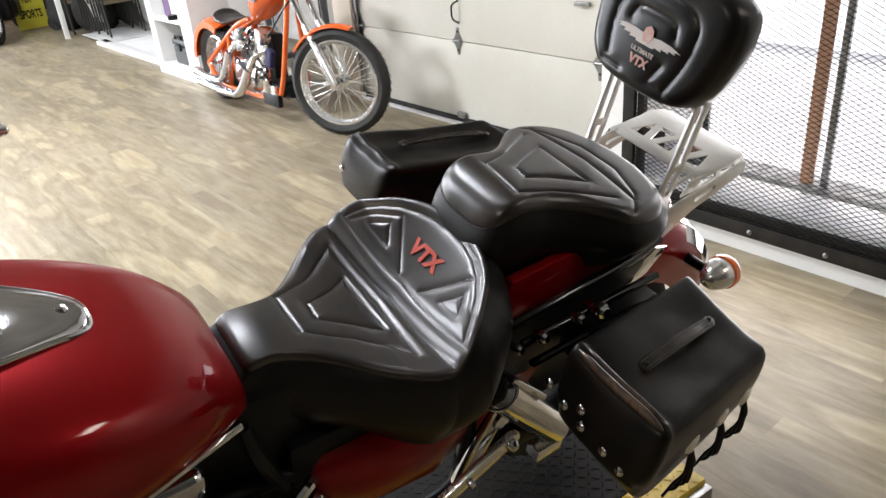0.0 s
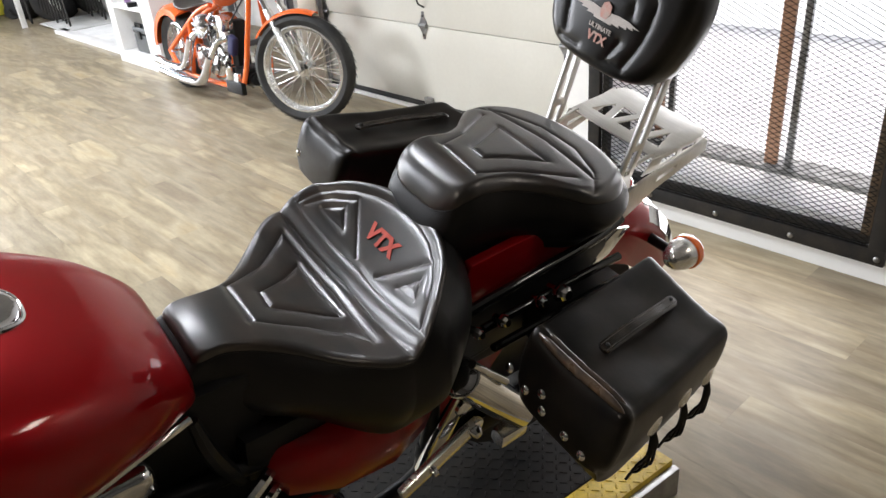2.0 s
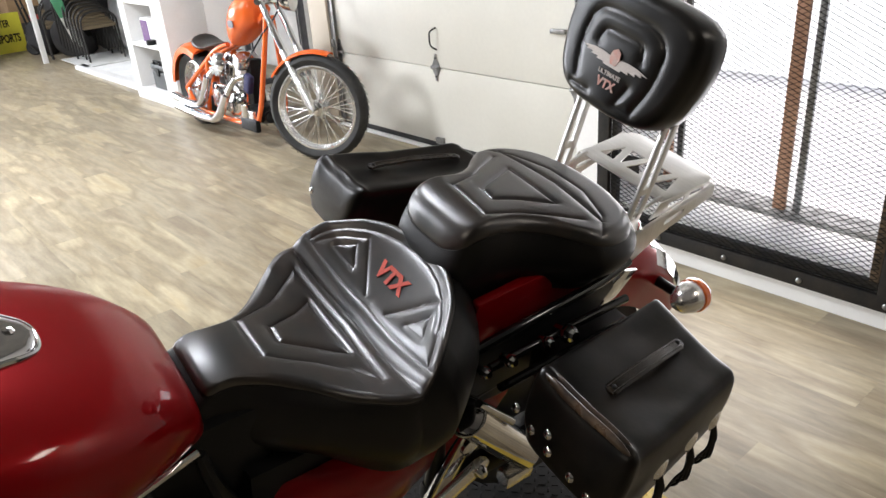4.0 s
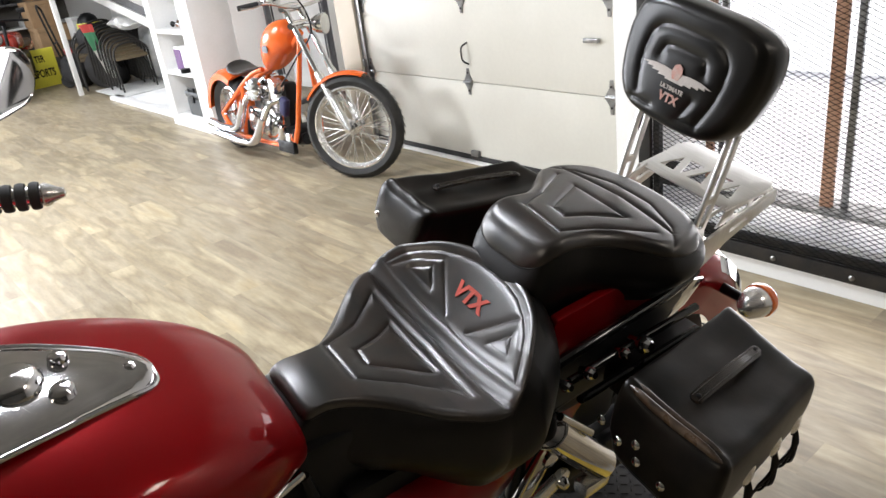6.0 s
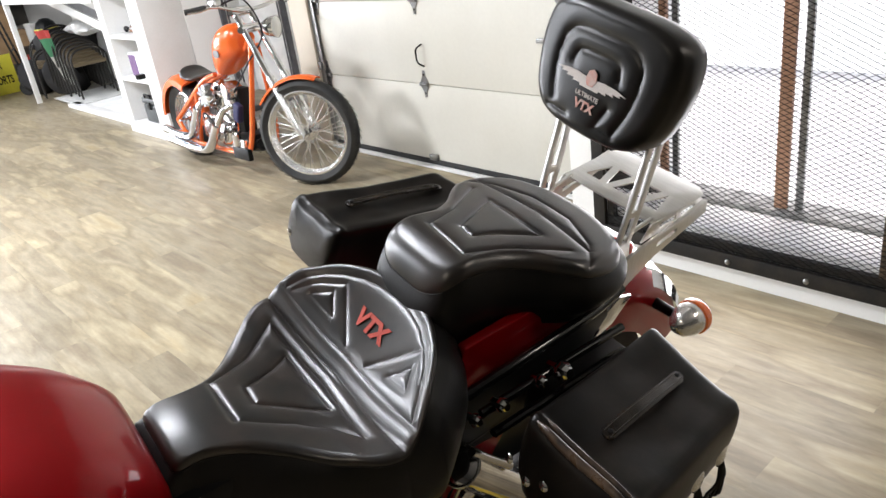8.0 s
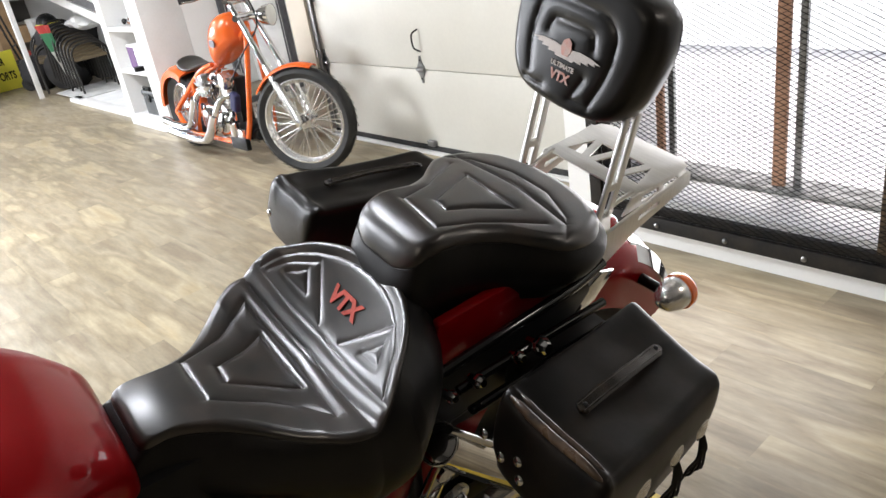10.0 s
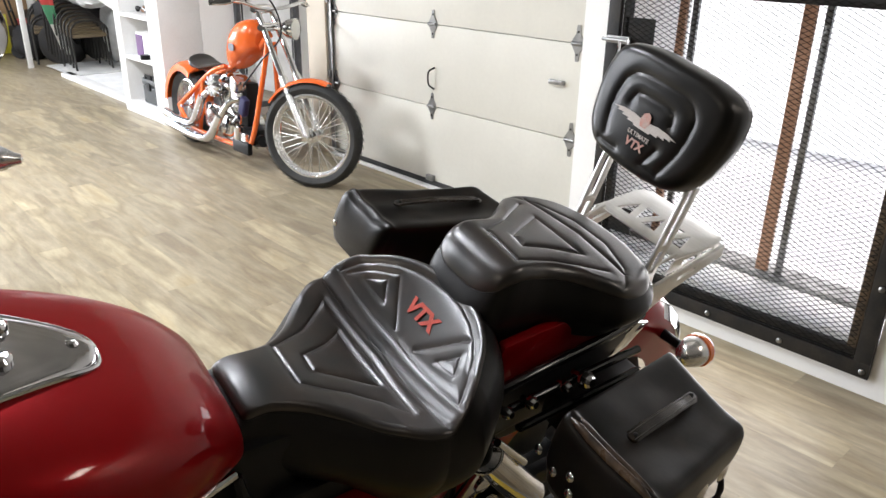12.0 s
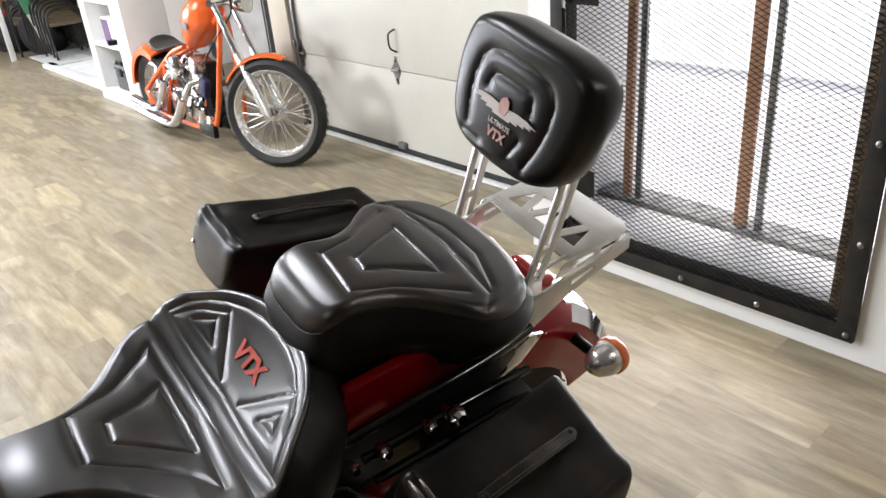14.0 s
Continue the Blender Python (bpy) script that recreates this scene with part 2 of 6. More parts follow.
def rounded(w, h, r, n=6):
    """A rounded rectangle about the origin, as (x, y) points."""
    out = []
    for cx, cy, a0 in ((w - r, h - r, 0), (-w + r, h - r, 90), (-w + r, -h + r, 180), (w - r, -h + r, 270)):
        out += [(cx + r * math.cos(radians(a0 + 90 * i / n)), cy + r * math.sin(radians(a0 + 90 * i / n))) for i in range(n + 1)]
    return out


def seg_dist(px, py, ax, ay, bx, by):
    dx, dy = bx - ax, by - ay
    t = max(0.0, min(1.0, ((px - ax) * dx + (py - ay) * dy) / (dx * dx + dy * dy + 1e-12)))
    return math.hypot(px - ax - t * dx, py - ay - t * dy)


def line_dist(px, py, pts):
    return min(seg_dist(px, py, *a, *b) for a, b in zip(pts, pts[1:]))


def interp(t, xs, ys):
    return float(np.interp(t, xs, ys))


# ---- the room ----
H = 3.0
XL, XR, YB = -14.0, 5.0, -7.0
# wall that holds the gate, with a deep reveal to the sectional door
wall = tagged(new("wall_gate", None), "white painted wall round the mesh gate", "wall", kind="structure")
part("panel", box(-1.87, -1.70, 2.98, 3.6, 0, H), WALL, wall)
part("panel", box(-1.70, -0.38, 2.98, 3.43, 0, 0.10), WALL, wall)
part("panel", box(-1.70, -0.38, 2.98, 3.43, 1.50, H), WALL, wall)
part("panel", box(-0.38, XR, 2.98, 3.43, 0, H), WALL, wall)
single("wall_door_head", box(-5.0, -1.87, 3.43, 3.6, 2.16, H), WALL, "white wall over the garage door", "wall", kind="structure")
single("wall_jamb", box(-4.87, -4.62, 3.42, 3.45, 0, H, 0.004), JAMB, "tan painted jamb beside the garage door", "jamb", kind="structure")
single("wall_return", box(-4.85, -4.62, 3.45, 4.4, 0, H), WALL, "white wall return behind the jamb", "wall", kind="structure")
single("wall_recess", box(-6.32, -4.62, 4.4, 4.5, 0, H), WALL, "white wall at the back of the recess", "wall", kind="structure")
single("wall_mirror", box(-6.36, -6.20, 3.182, 4.4, 0, H, 0.003), WALL, "white wall behind the orange chopper", "wall", kind="structure")
west = tagged(new("wall_west", None), "white far wall of the showroom with assumed windows out of view", "wall", kind="structure")
part("panel", box(XL - 0.1, XL, YB, -5.65, 0, H), WALL, west)
part("panel", box(XL - 0.1, XL, 0.45, 6.0, 0, H), WALL, west)
part("panel", box(XL - 0.1, XL, -5.65, 0.45, 0, 0.55), WALL, west)
part("panel", box(XL - 0.1, XL, -5.65, 0.45, 2.65, H), WALL, west)
# assumed window, never in view; it goes with the added daylight lamp
shop = tagged(new("window_1", None), "assumed wide window with a white frame, out of view", "window", kind="structure")
for wy in (-5.65, -3.64, -1.63, 0.38):
    part("window_frame", box(XL - 0.09, XL - 0.02, wy, wy + 0.07, 0.55, 2.65, 0.004), WOOD_WHITE, shop)
part("window_sill", box(XL - 0.1, XL + 0.08, -5.65, 0.45, 0.55, 0.585, 0.004), WOOD_WHITE, shop)
single("wall_stairs", box(XL, -6.36, 5.2, 5.3, 0, H), WALL, "pale wall under the stairs", "wall", kind="structure")
single("wall_east", box(XR, XR + 0.1, YB, 3.43, 0, H), DARK_WALL, "unseen closing wall, made dark to hold back bounce light", "wall", kind="structure")
single("wall_south", box(XL, XR, YB - 0.1, YB, 0, H), DARK_WALL, "unseen closing wall, made dark to hold back bounce light", "wall", kind="structure")
ceiling_bm = box(XL, XR, YB, 3.6, H, H + 0.1)
merge(ceiling_bm, box(XL, -4.62, 3.6, 5.2, H, H + 0.1))
single("ceiling", ceiling_bm, CEIL, "unseen grey ceiling, toned down to weaken its reflection", "ceiling", kind="structure")


# unseen fixtures, assumed overhead to light the room and place highlights
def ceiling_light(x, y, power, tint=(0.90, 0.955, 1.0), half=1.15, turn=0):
    lamp = thing("ceiling_light", pose(x, y, H, 0, 0, turn), "assumed ceiling light with a flat lit diffuser, out of view", "ceiling light", "ceiling lights")
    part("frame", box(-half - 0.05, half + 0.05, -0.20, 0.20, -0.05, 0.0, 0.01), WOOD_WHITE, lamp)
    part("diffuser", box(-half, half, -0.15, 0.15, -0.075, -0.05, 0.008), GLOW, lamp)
    area_lamp("unseen_ceiling_lamp", 2 * half, 0.30, power, tint, pose(x, y, H - 0.09, 0, 0, turn))


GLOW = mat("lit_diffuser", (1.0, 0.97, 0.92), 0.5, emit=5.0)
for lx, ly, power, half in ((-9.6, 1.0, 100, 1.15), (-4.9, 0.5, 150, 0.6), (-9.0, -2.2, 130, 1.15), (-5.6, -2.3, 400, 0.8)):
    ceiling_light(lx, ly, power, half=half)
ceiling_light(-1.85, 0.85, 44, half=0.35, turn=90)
# the next one is added only to brighten the gate wall
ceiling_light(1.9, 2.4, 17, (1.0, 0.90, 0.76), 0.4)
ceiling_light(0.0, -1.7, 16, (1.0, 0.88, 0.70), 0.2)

# ---- outside the gate: pale ground, sill, brown posts, white daylight ----
single("ground_outside", box(-4.6, 2.6, 3.6, 6.4, -0.02, 0.10), CONCRETE, "pale ground outside the gate", "ground", kind="structure")
single("gate_reveal", box(-1.70, -0.38, 3.0, 3.6, 0.10, 0.215), WALL, "pale ledge behind the mesh gate", "ledge", kind="structure")
single("outer_sill", box(-1.70, -0.38, 3.25, 3.40, 0.215, 0.242, 0.006), SILL, "grey weathered sill under the brown posts", "sill", kind="structure")
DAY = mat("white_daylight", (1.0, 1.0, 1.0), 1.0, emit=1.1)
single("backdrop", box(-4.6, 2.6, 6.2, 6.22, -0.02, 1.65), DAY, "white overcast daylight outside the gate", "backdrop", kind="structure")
for px, w in ((-1.02, 0.052), (-1.575, 0.036)):
    single("post", box(px, px + w, 3.28, 3.305, 0.242, 1.50, 0.004), TIMBER, "brown weathered post behind the mesh gate", "post", group="posts behind the gate")
for px in (-0.935, -1.515):
    single("post", box(px, px + 0.03, 3.29, 3.31, 0.242, 1.50, 0.003), GALV, "grey steel strip beside a brown post", "post", group="steel strips behind the gate")

# ---- mesh gate ----
gate = thing("mesh_gate", pose(-1.05, 2.960, 0.80), "black steel gate filled with diamond expanded mesh", "gate")
HW, HH = 0.67, 0.715


def gate_bar(x0, x1, z0, z1):
    return box(x0, x1, -0.012, 0.012, z0, z1, 0.002)


W1 = 0.062
part("frame_bar", gate_bar(-HW, HW, HH - W1, HH), BLACK_STEEL, gate)
part("frame_bar", gate_bar(-HW, HW, -HH, -HH + W1), BLACK_STEEL, gate)
part("frame_bar", gate_bar(-HW, -HW + W1, -HH + W1, HH - W1), BLACK_STEEL, gate)
part("frame_bar", gate_bar(HW - W1, HW, -HH + W1, HH - W1), BLACK_STEEL, gate)
# the leaf inside the frame, with a narrow gap round it
LX, LZ, LB = HW - W1 - 0.006, HH - W1 - 0.007, 0.034
for x0, x1, z0, z1 in ((-LX, LX, LZ - LB, LZ), (-LX, LX, -LZ, -LZ + LB), (-LX, -LX + LB, -LZ + LB, LZ - LB), (LX - LB, LX, -LZ + LB, LZ - LB)):
    part("leaf_bar", box(x0, x1, 0.004, 0.034, z0, z1, 0.002), RUST if x0 > 0 else BLACK_STEEL, gate, "rusty brown leaf bar" if x0 > 0 else "")
part("stop_bar", box(HW - W1 - 0.03, HW - W1 + 0.01, 0.036, 0.05, -HH + W1, HH - W1, 0.002), TIMBER, gate, "rusty brown stop bar")
for i in range(5):
    x, z = -0.638 + 0.321 * i, -0.688 + 0.344 * i
    for bx, bz in ((x, -0.688), (x, 0.688), (HW - 0.028, z)):
        if (bx, bz) == (HW - 0.028, -0.688) or (bx, bz) == (HW - 0.028, 0.688):
            continue
        b = turned(revolve([(0.0, 0.009), (0.006, 0.0085), (0.011, 0.005), (0.012, 0.0)], 12), pose(bx, -0.012, bz, 90))
        part("bolt", b, GALV, gate)
part("latch_plate", box(-0.585, -0.44, 0.004, 0.008, 0.345, 0.51), BLACK_STEEL, gate)
part("latch_plate", box(-0.585, -0.45, 0.004, 0.008, -0.46, -0.34), BLACK_STEEL, gate)
latch = part("latch", box(-0.655, -0.54, -0.035, -0.012, 0.40, 0.43, 0.004), GALV, gate)
part("latch_bolt", tube([(-0.665, -0.045, 0.415), (-0.53, -0.045, 0.415)], 0.008, 8), GALV, latch)
part("latch_knob", tube([(-0.57, -0.05, 0.415), (-0.57, -0.05, 0.37), (-0.57, -0.047, 0.34)], 0.006, 8), GALV, latch)
# expanded mesh: zigzag strands that meet at their knuckles
LW, SW, ST = 0.0420, 0.0205, 0.0022
mesh = bmesh.new()
x0, x1, zz0, zz1 = -0.60, 0.60, -0.645, 0.645
nx, nz = int((x1 - x0) / LW * 2), int((zz1 - zz0) / SW)
for r in range(nz + 1):
    z = zz0 + r * SW
    for flip in (1, -1):
        rows = []
        for i in range(nx + 1):
            zi = z + (SW / 2 - 0.0006) * (1 if i % 2 else 0) * flip
            x = x0 + i * LW / 2
            if not (zz0 - 0.001 <= zi <= zz1 + 0.001):
                zi = min(max(zi, zz0), zz1)
            rows.append([mesh.verts.new((x, y, zi + dz)) for y, dz in ((-0.0012, -ST / 2), (0.0012, -ST / 2), (0.0012, ST / 2), (-0.0012, ST / 2))])
        for a, b in zip(rows, rows[1:]):
            for i in range(4):
                j = (i + 1) % 4
                mesh.faces.new((a[i], a[j], b[j], b[i]))
mesh_part = part("expanded_mesh", mesh, MESH_STEEL, gate, "black diamond expanded metal", smooth=False)
mesh_part["kind"] = "stuff"

# ---- sectional garage door ----
door = thing("garage_door", pose(-3.44, 3.47, 0), "cream sectional garage door with steel hinges", "garage door")
for i in range(4):
    z = 0.03 + i * 0.533
    part("section", box(-1.17, 1.62, 0.0, 0.045, z if i else 0.03, z + 0.529, 0.006, 2), DOOR, door)
part("bottom_seal", box(-1.17, 1.62, -0.012, 0.05, 0.0, 0.045, 0.008), RUBBER, door, "black rubber bottom seal")
part("floor_strip", box(-1.17, 1.62, -0.062, -0.014, 0.001, 0.014, 0.003), WOOD_WHITE, door, "white strip on the floor")


def hinge(x, z, s=1.0):
    h = slab([(-0.040 * s, 0.0), (-0.034 * s, 0.018), (-0.014 * s, 0.050), (-0.009 * s, 0.088 * s), (0.009 * s, 0.088 * s), (0.014 * s, 0.050), (0.034 * s, 0.018), (0.040 * s, 0.0), (0.034 * s, -0.018), (0.014 * s, -0.050), (0.009 * s, -0.088 * s), (-0.009 * s, -0.088 * s), (-0.014 * s, -0.050), (-0.034 * s, -0.018)], 0, 0.006)
    turned(h, pose(x, -0.001, z, 90))
    leaf = part("hinge", h, GALV, door, "galvanised strap hinge")
    part("knuckle", tube([(x - 0.035, -0.012, z), (x + 0.035, -0.012, z)], 0.012, 10), GALV, leaf)
    for dz in (-0.06, 0.06):
        part("hinge_bolt", turned(revolve([(0.0, 0.006), (0.005, 0.005), (0.007, 0.0)], 8), pose(x, -0.007, z + dz, 90)), BLACK_STEEL, leaf)


for hz in (0.563, 1.096, 1.629):
    hinge(-0.01, hz)
    hinge(-1.12, hz, 1.1)
    hinge(1.17, hz, 1.1)
pull = part("pull_handle", tube([(0.01, -0.004, 0.82), (0.0, -0.045, 0.80), (-0.004, -0.05, 0.76), (0.0, -0.045, 0.71), (0.008, -0.004, 0.68)], 0.006, 8, 4), BLACK_STEEL, door, "black lift handle")
part("slide_bolt", box(1.0, 1.10, -0.03, -0.002, 0.86, 0.885, 0.005), GALV, door, "galvanised slide bolt")
part("bottom_bracket", box(-0.04, 0.03, -0.03, -0.001, 0.045, 0.085, 0.004), GALV, door, "galvanised bottom bracket")
track = thing("door_track", pose(-4.62, 3.44, 0), "galvanised steel track beside the garage door", "door track")
part("channel", slab([(0, 0), (0.05, 0), (0.05, 0.006), (0.006, 0.006), (0.006, 0.044), (0.05, 0.044), (0.05, 0.05), (0, 0.05)], 0.05, 2.3), GALV, track)
part("angle", box(-0.03, 0.0, 0.0, 0.006, 0.02, 2.3), GALV, track)
for bz in (0.6, 1.15, 1.7):
    part("bracket", box(-0.035, 0.03, -0.012, 0.0, bz, bz + 0.06, 0.003), GALV, track)


# ---- the red cruiser on its lift; local axes: x to its left side, y to its rear, z up ----
BIKE = pose(-0.832, 0.955, 0.15) @ pose(0, 0, 0, 0, 0, -5.6) @ pose(0, 0, 0, 0, 14.0, 0)
bike = thing("motorcycle", BIKE, "dark red cruiser motorcycle with black quilted leather seats and saddlebags", "motorcycle")


def cushion(outline, top, relief, roll, bottom, seg=520, rad=150, flare=0.0, splay=None, belly=0.010, skirt_rows=16, centre=(0, 0)):
    """An upholstered cushion: a domed, quilted top with a rolled rim inside the outline, a side down to bottom(x, y), and the seam between them."""
    ring = smooth_path(outline, max(2, seg // len(outline)), True)
    n = len(ring)
    cx, cy = centre
    rows = []
    for i in range(1, rad + 1):
        s = 1 - (1 - i / rad) ** 1.25
        row = []
        for p in ring:
            x, y = cx + (p[0] - cx) * s, cy + (p[1] - cy) * s
            d = (1 - s) * math.hypot(p[0] - cx, p[1] - cy)
            d *= 0.85
            drop = roll - math.sqrt(max(0.0, roll * roll - (roll - d) ** 2)) if d < roll else 0.0
            row.append(V(x, y, top(x, y) - drop + relief(x, y) * min(1.0, d / 0.012)))
        rows.append(row)
    edge = rows[-1]
    side = [edge]
    for k in range(1, skirt_rows + 1):
        f = k / skirt_rows
        row = []
        for p in edge:
            zb = bottom(p.x, p.y)
            bulge = math.sin(min(1.0, f * 1.15) * math.pi) * belly - flare * f * f
            if splay:
                bulge += splay(p.x, p.y) * math.sin((0.06 + 0.86 * f) * math.pi)
            r = math.hypot(p.x - cx, p.y - cy)
            row.append(V(p.x + (p.x - cx) / r * bulge, p.y + (p.y - cy) / r * bulge, p.z + (zb - p.z) * f))
        side.append(row)
    bm = bmesh.new()
    mid = bm.verts.new((cx, cy, top(cx, cy) + relief(cx, cy)))
    vs = [[bm.verts.new(p) for p in row] for row in rows]
    for i in range(n):
        bm.faces.new((mid, vs[0][i], vs[0][(i + 1) % n]))
    for a, b in zip(vs, vs[1:]):
        for i in range(n):
            j = (i + 1) % n
            bm.faces.new((a[i], b[i], b[j], a[j]))
    return bm, skin(side, True, False), tube(edge[::2], 0.0013, 6, closed=True)


def seat_parts(name, made, label):
    """The quilted top with its plain sides and the sewn welt between them."""
    top_bm, side_bm, welt_bm = made
    ob = part(name, top_bm, LEATHER, bike, label)
    part("side_panel", side_bm, LEATHER_SIDE, ob, "plain black side of the seat with its sheen cut")
    part("welt", welt_bm, LEATHER_SIDE, ob)
    return ob


def mirror_x(half):
    """A closed outline from its right half, from front to rear."""
    return [(x, y) for x, y in half] + [(-x, y) for x, y in half[::-1] if x > 1e-4]


# rider's seat
SADDLE = smooth_path([(-0.47, 0.786), (-0.43, 0.798), (-0.36, 0.805), (-0.30, 0.793), (-0.23, 0.769), (-0.16, 0.749), (-0.12, 0.744), (-0.09, 0.746), (-0.05, 0.76)], 10)
SADDLE_Y, SADDLE_Z = [p[0] for p in SADDLE], [p[1] for p in SADDLE]
def seat_top(x, y):
    front = interp(y, SADDLE_Y, SADDLE_Z) + interp(y, [-0.44, -0.38, -0.30, -0.24, -0.16], [-1.7, -1.6, -0.9, 0.1, 0.6]) * x * x
    if y < -0.09:
        return front
    k = min(1.0, (y + 0.09) / 0.06)
    return 0.746 + 0.75 * (y + 0.09) - 1.6 * max(0.0, y - 0.03) ** 2 + (0.6 + 0.6 * k) * x * x


SEAT_LINES = [
    ([(-0.18, -0.116), (-0.15, -0.152), (-0.113, -0.197), (-0.075, -0.279), (0.03, -0.279)], 0.0055),
    ([(0.03, -0.279), (0.07, -0.20), (0.11, -0.155), (0.162, -0.124)], 0.0030),
    ([(-0.18, -0.116), (0.0, -0.110), (0.162, -0.124)], 0.0055),
    ([(-0.045, -0.231), (0.0, -0.234), (0.03, -0.18), (0.066, -0.133), (-0.093, -0.131), (-0.07, -0.17), (-0.045, -0.231)], 0.0055),
    ([(-0.235, -0.093), (0.0, -0.083), (0.235, -0.097)], 0.007),
    ([(-0.222, -0.066), (0.0, -0.054), (0.222, -0.070)], 0.006),
    ([(-0.190, -0.058), (-0.150, -0.018), (-0.108, 0.012), (-0.022, -0.046)], 0.0045),
    ([(0.128, 0.020), (0.108, 0.008), (0.045, -0.046)], 0.0045),
    ([(-0.154, -0.040), (-0.119, -0.010), (-0.086, -0.034), (-0.154, -0.040)], 0.005),
    ([(0.154, -0.040), (0.132, -0.012), (0.102, -0.038), (0.154, -0.040)], 0.005),
]


def quilt(lines, width=0.0055):
    """Sewn creases with full shoulders."""
    def relief(x, y):
        return -max(deep * math.exp(-line_dist(x, y, pts) / width) for pts, deep in lines)
    return relief


SEAT_HALF = [(0.0, -0.398), (0.048, -0.397), (0.068, -0.388), (0.071, -0.345), (0.088, -0.290), (0.125, -0.237), (0.180, -0.186), (0.222, -0.140), (0.236, -0.108), (0.232, -0.072), (0.213, -0.040), (0.182, -0.005), (0.148, 0.028), (0.098, 0.058), (0.050, 0.073), (0.0, 0.078)]
SEAT_LINES.append(([(-0.208, -0.066), (-0.188, -0.040), (-0.158, -0.006), (-0.127, 0.018), (-0.086, 0.039), (-0.044, 0.051), (0.0, 0.055), (0.044, 0.051), (0.086, 0.039), (0.127, 0.018), (0.158, -0.006), (0.188, -0.040), (0.208, -0.066)], 0.0055))
seat = seat_parts("rider_seat", cushion(mirror_x(SEAT_HALF), seat_top, quilt(SEAT_LINES), 0.016, lambda x, y: interp(y, [-0.42, -0.36, -0.28, -0.16, -0.05, 0.05, 0.14], [0.63, 0.605, 0.575, 0.56, 0.56, 0.60, 0.64]), flare=0.03, centre=(0, -0.11), splay=lambda x, y: interp(y, [-0.42, -0.34, -0.25, -0.18, -0.10, -0.05, 0.08], [0.044, 0.042, 0.034, 0.020, 0.010, 0.045, 0.055])), "black quilted leather rider's seat with a raised back")


# pillion seat
def pillion_top(x, y):
    u = min(1.0, max(0.0, (0.158 - y) / 0.098))
    return 0.947 - 0.16 * (y - 0.157) - 0.085 * (1 - math.sqrt(1 - u * u)) - 0.25 * x * x


PILLION_LINES = [
    ([(-0.138, 0.335), (-0.10, 0.27), (-0.076, 0.234), (-0.048, 0.158), (0.062, 0.146)], 0.005),
    ([(0.062, 0.146), (0.08, 0.225), (0.105, 0.28), (0.135, 0.336)], 0.003),
    ([(-0.16, 0.372), (0.0, 0.385), (0.15, 0.372)], 0.005),
    ([(-0.016, 0.206), (0.021, 0.200), (0.035, 0.25), (0.071, 0.322), (-0.077, 0.326), (-0.045, 0.26), (-0.016, 0.206)], 0.005),
    ([(-0.187, 0.335), (-0.135, 0.388), (-0.05, 0.422), (0.05, 0.422), (0.135, 0.388), (0.187, 0.335)], 0.0035),
]
PILLION_HALF = [(0.0, 0.068), (0.050, 0.070), (0.084, 0.084), (0.096, 0.115), (0.098, 0.160), (0.104, 0.205), (0.129, 0.256), (0.164, 0.296), (0.189, 0.332), (0.194, 0.380), (0.177, 0.430), (0.136, 0.472), (0.060, 0.496), (0.0, 0.500)]
pillion = seat_parts("pillion_seat", cushion(mirror_x(PILLION_HALF), pillion_top, quilt(PILLION_LINES), 0.026, lambda x, y: interp(y, [0.08, 0.2, 0.5], [0.735, 0.750, 0.80]), flare=0.025, belly=0.022, centre=(0, 0.27)), "black quilted leather pillion seat")


# lettering on the riser
def lettering(text, size, m, material, parent, name="lettering", depth=0.0008, wide=1.0, bold=0.018):
    cu = bpy.data.curves.new(name, "FONT")
    cu.body, cu.size, cu.align_x, cu.align_y, cu.extrude, cu.space_character = text, size, "CENTER", "CENTER", depth, 1.0
    cu.offset = bold * size
    tmp = bpy.data.objects.new("tmp", cu)
    scene.collection.objects.link(tmp)
    me = bpy.data.meshes.new_from_object(tmp.evaluated_get(bpy.context.evaluated_depsgraph_get()))
    bpy.data.objects.remove(tmp)
    bpy.data.curves.remove(cu)
    me.name = name
    me.transform(m @ Matrix.Diagonal((wide, 1, 1, 1)))
    me.materials.clear()
    me.materials.append(material)
    ob = new(name, me)
    ob.parent = parent
    return ob


lettering("VTX", 0.043, pose(-0.002, -0.0045, 0.8132, 37, 0, 0), LETTER_RED, seat, "lettering", bold=0.05)

# tank
tank_st = [(-1.02, 0.05, 0.90, 0.78), (-0.97, 0.15, 0.97, 0.74), (-0.88, 0.215, 1.005, 0.72), (-0.78, 0.238, 1.003, 0.715), (-0.68, 0.233, 0.982, 0.715), (-0.58, 0.212, 0.947, 0.72), (-0.50, 0.180, 0.908, 0.73), (-0.45, 0.150, 0.868, 0.735), (-0.418, 0.124, 0.828, 0.74), (-0.410, 0.09, 0.79, 0.75)]
rings = []
for q in smooth_path(tank_st, 6):
    y, w, zt, zb = q
    ring = []
    for s in range(48):
        a = 2 * math.pi * s / 48
        c, sn = math.cos(a), math.sin(a)
        up = sn > 0
        e = 0.60 if up else 0.55
        x = w * math.copysign(abs(c) ** e, c)
        zm = zb + (zt - zb) * 0.48
        z = zm + (zt - zm) * abs(sn) ** 0.68 if up else zm - (zm - zb) * abs(sn) ** 0.6
        ring.append(V(x * (1.0 if up else 1.0 - 0.12 * abs(sn)), y, z))
    rings.append(ring)
tank = part("fuel_tank", skin(rings), RED, bike, "glossy dark red fuel tank")
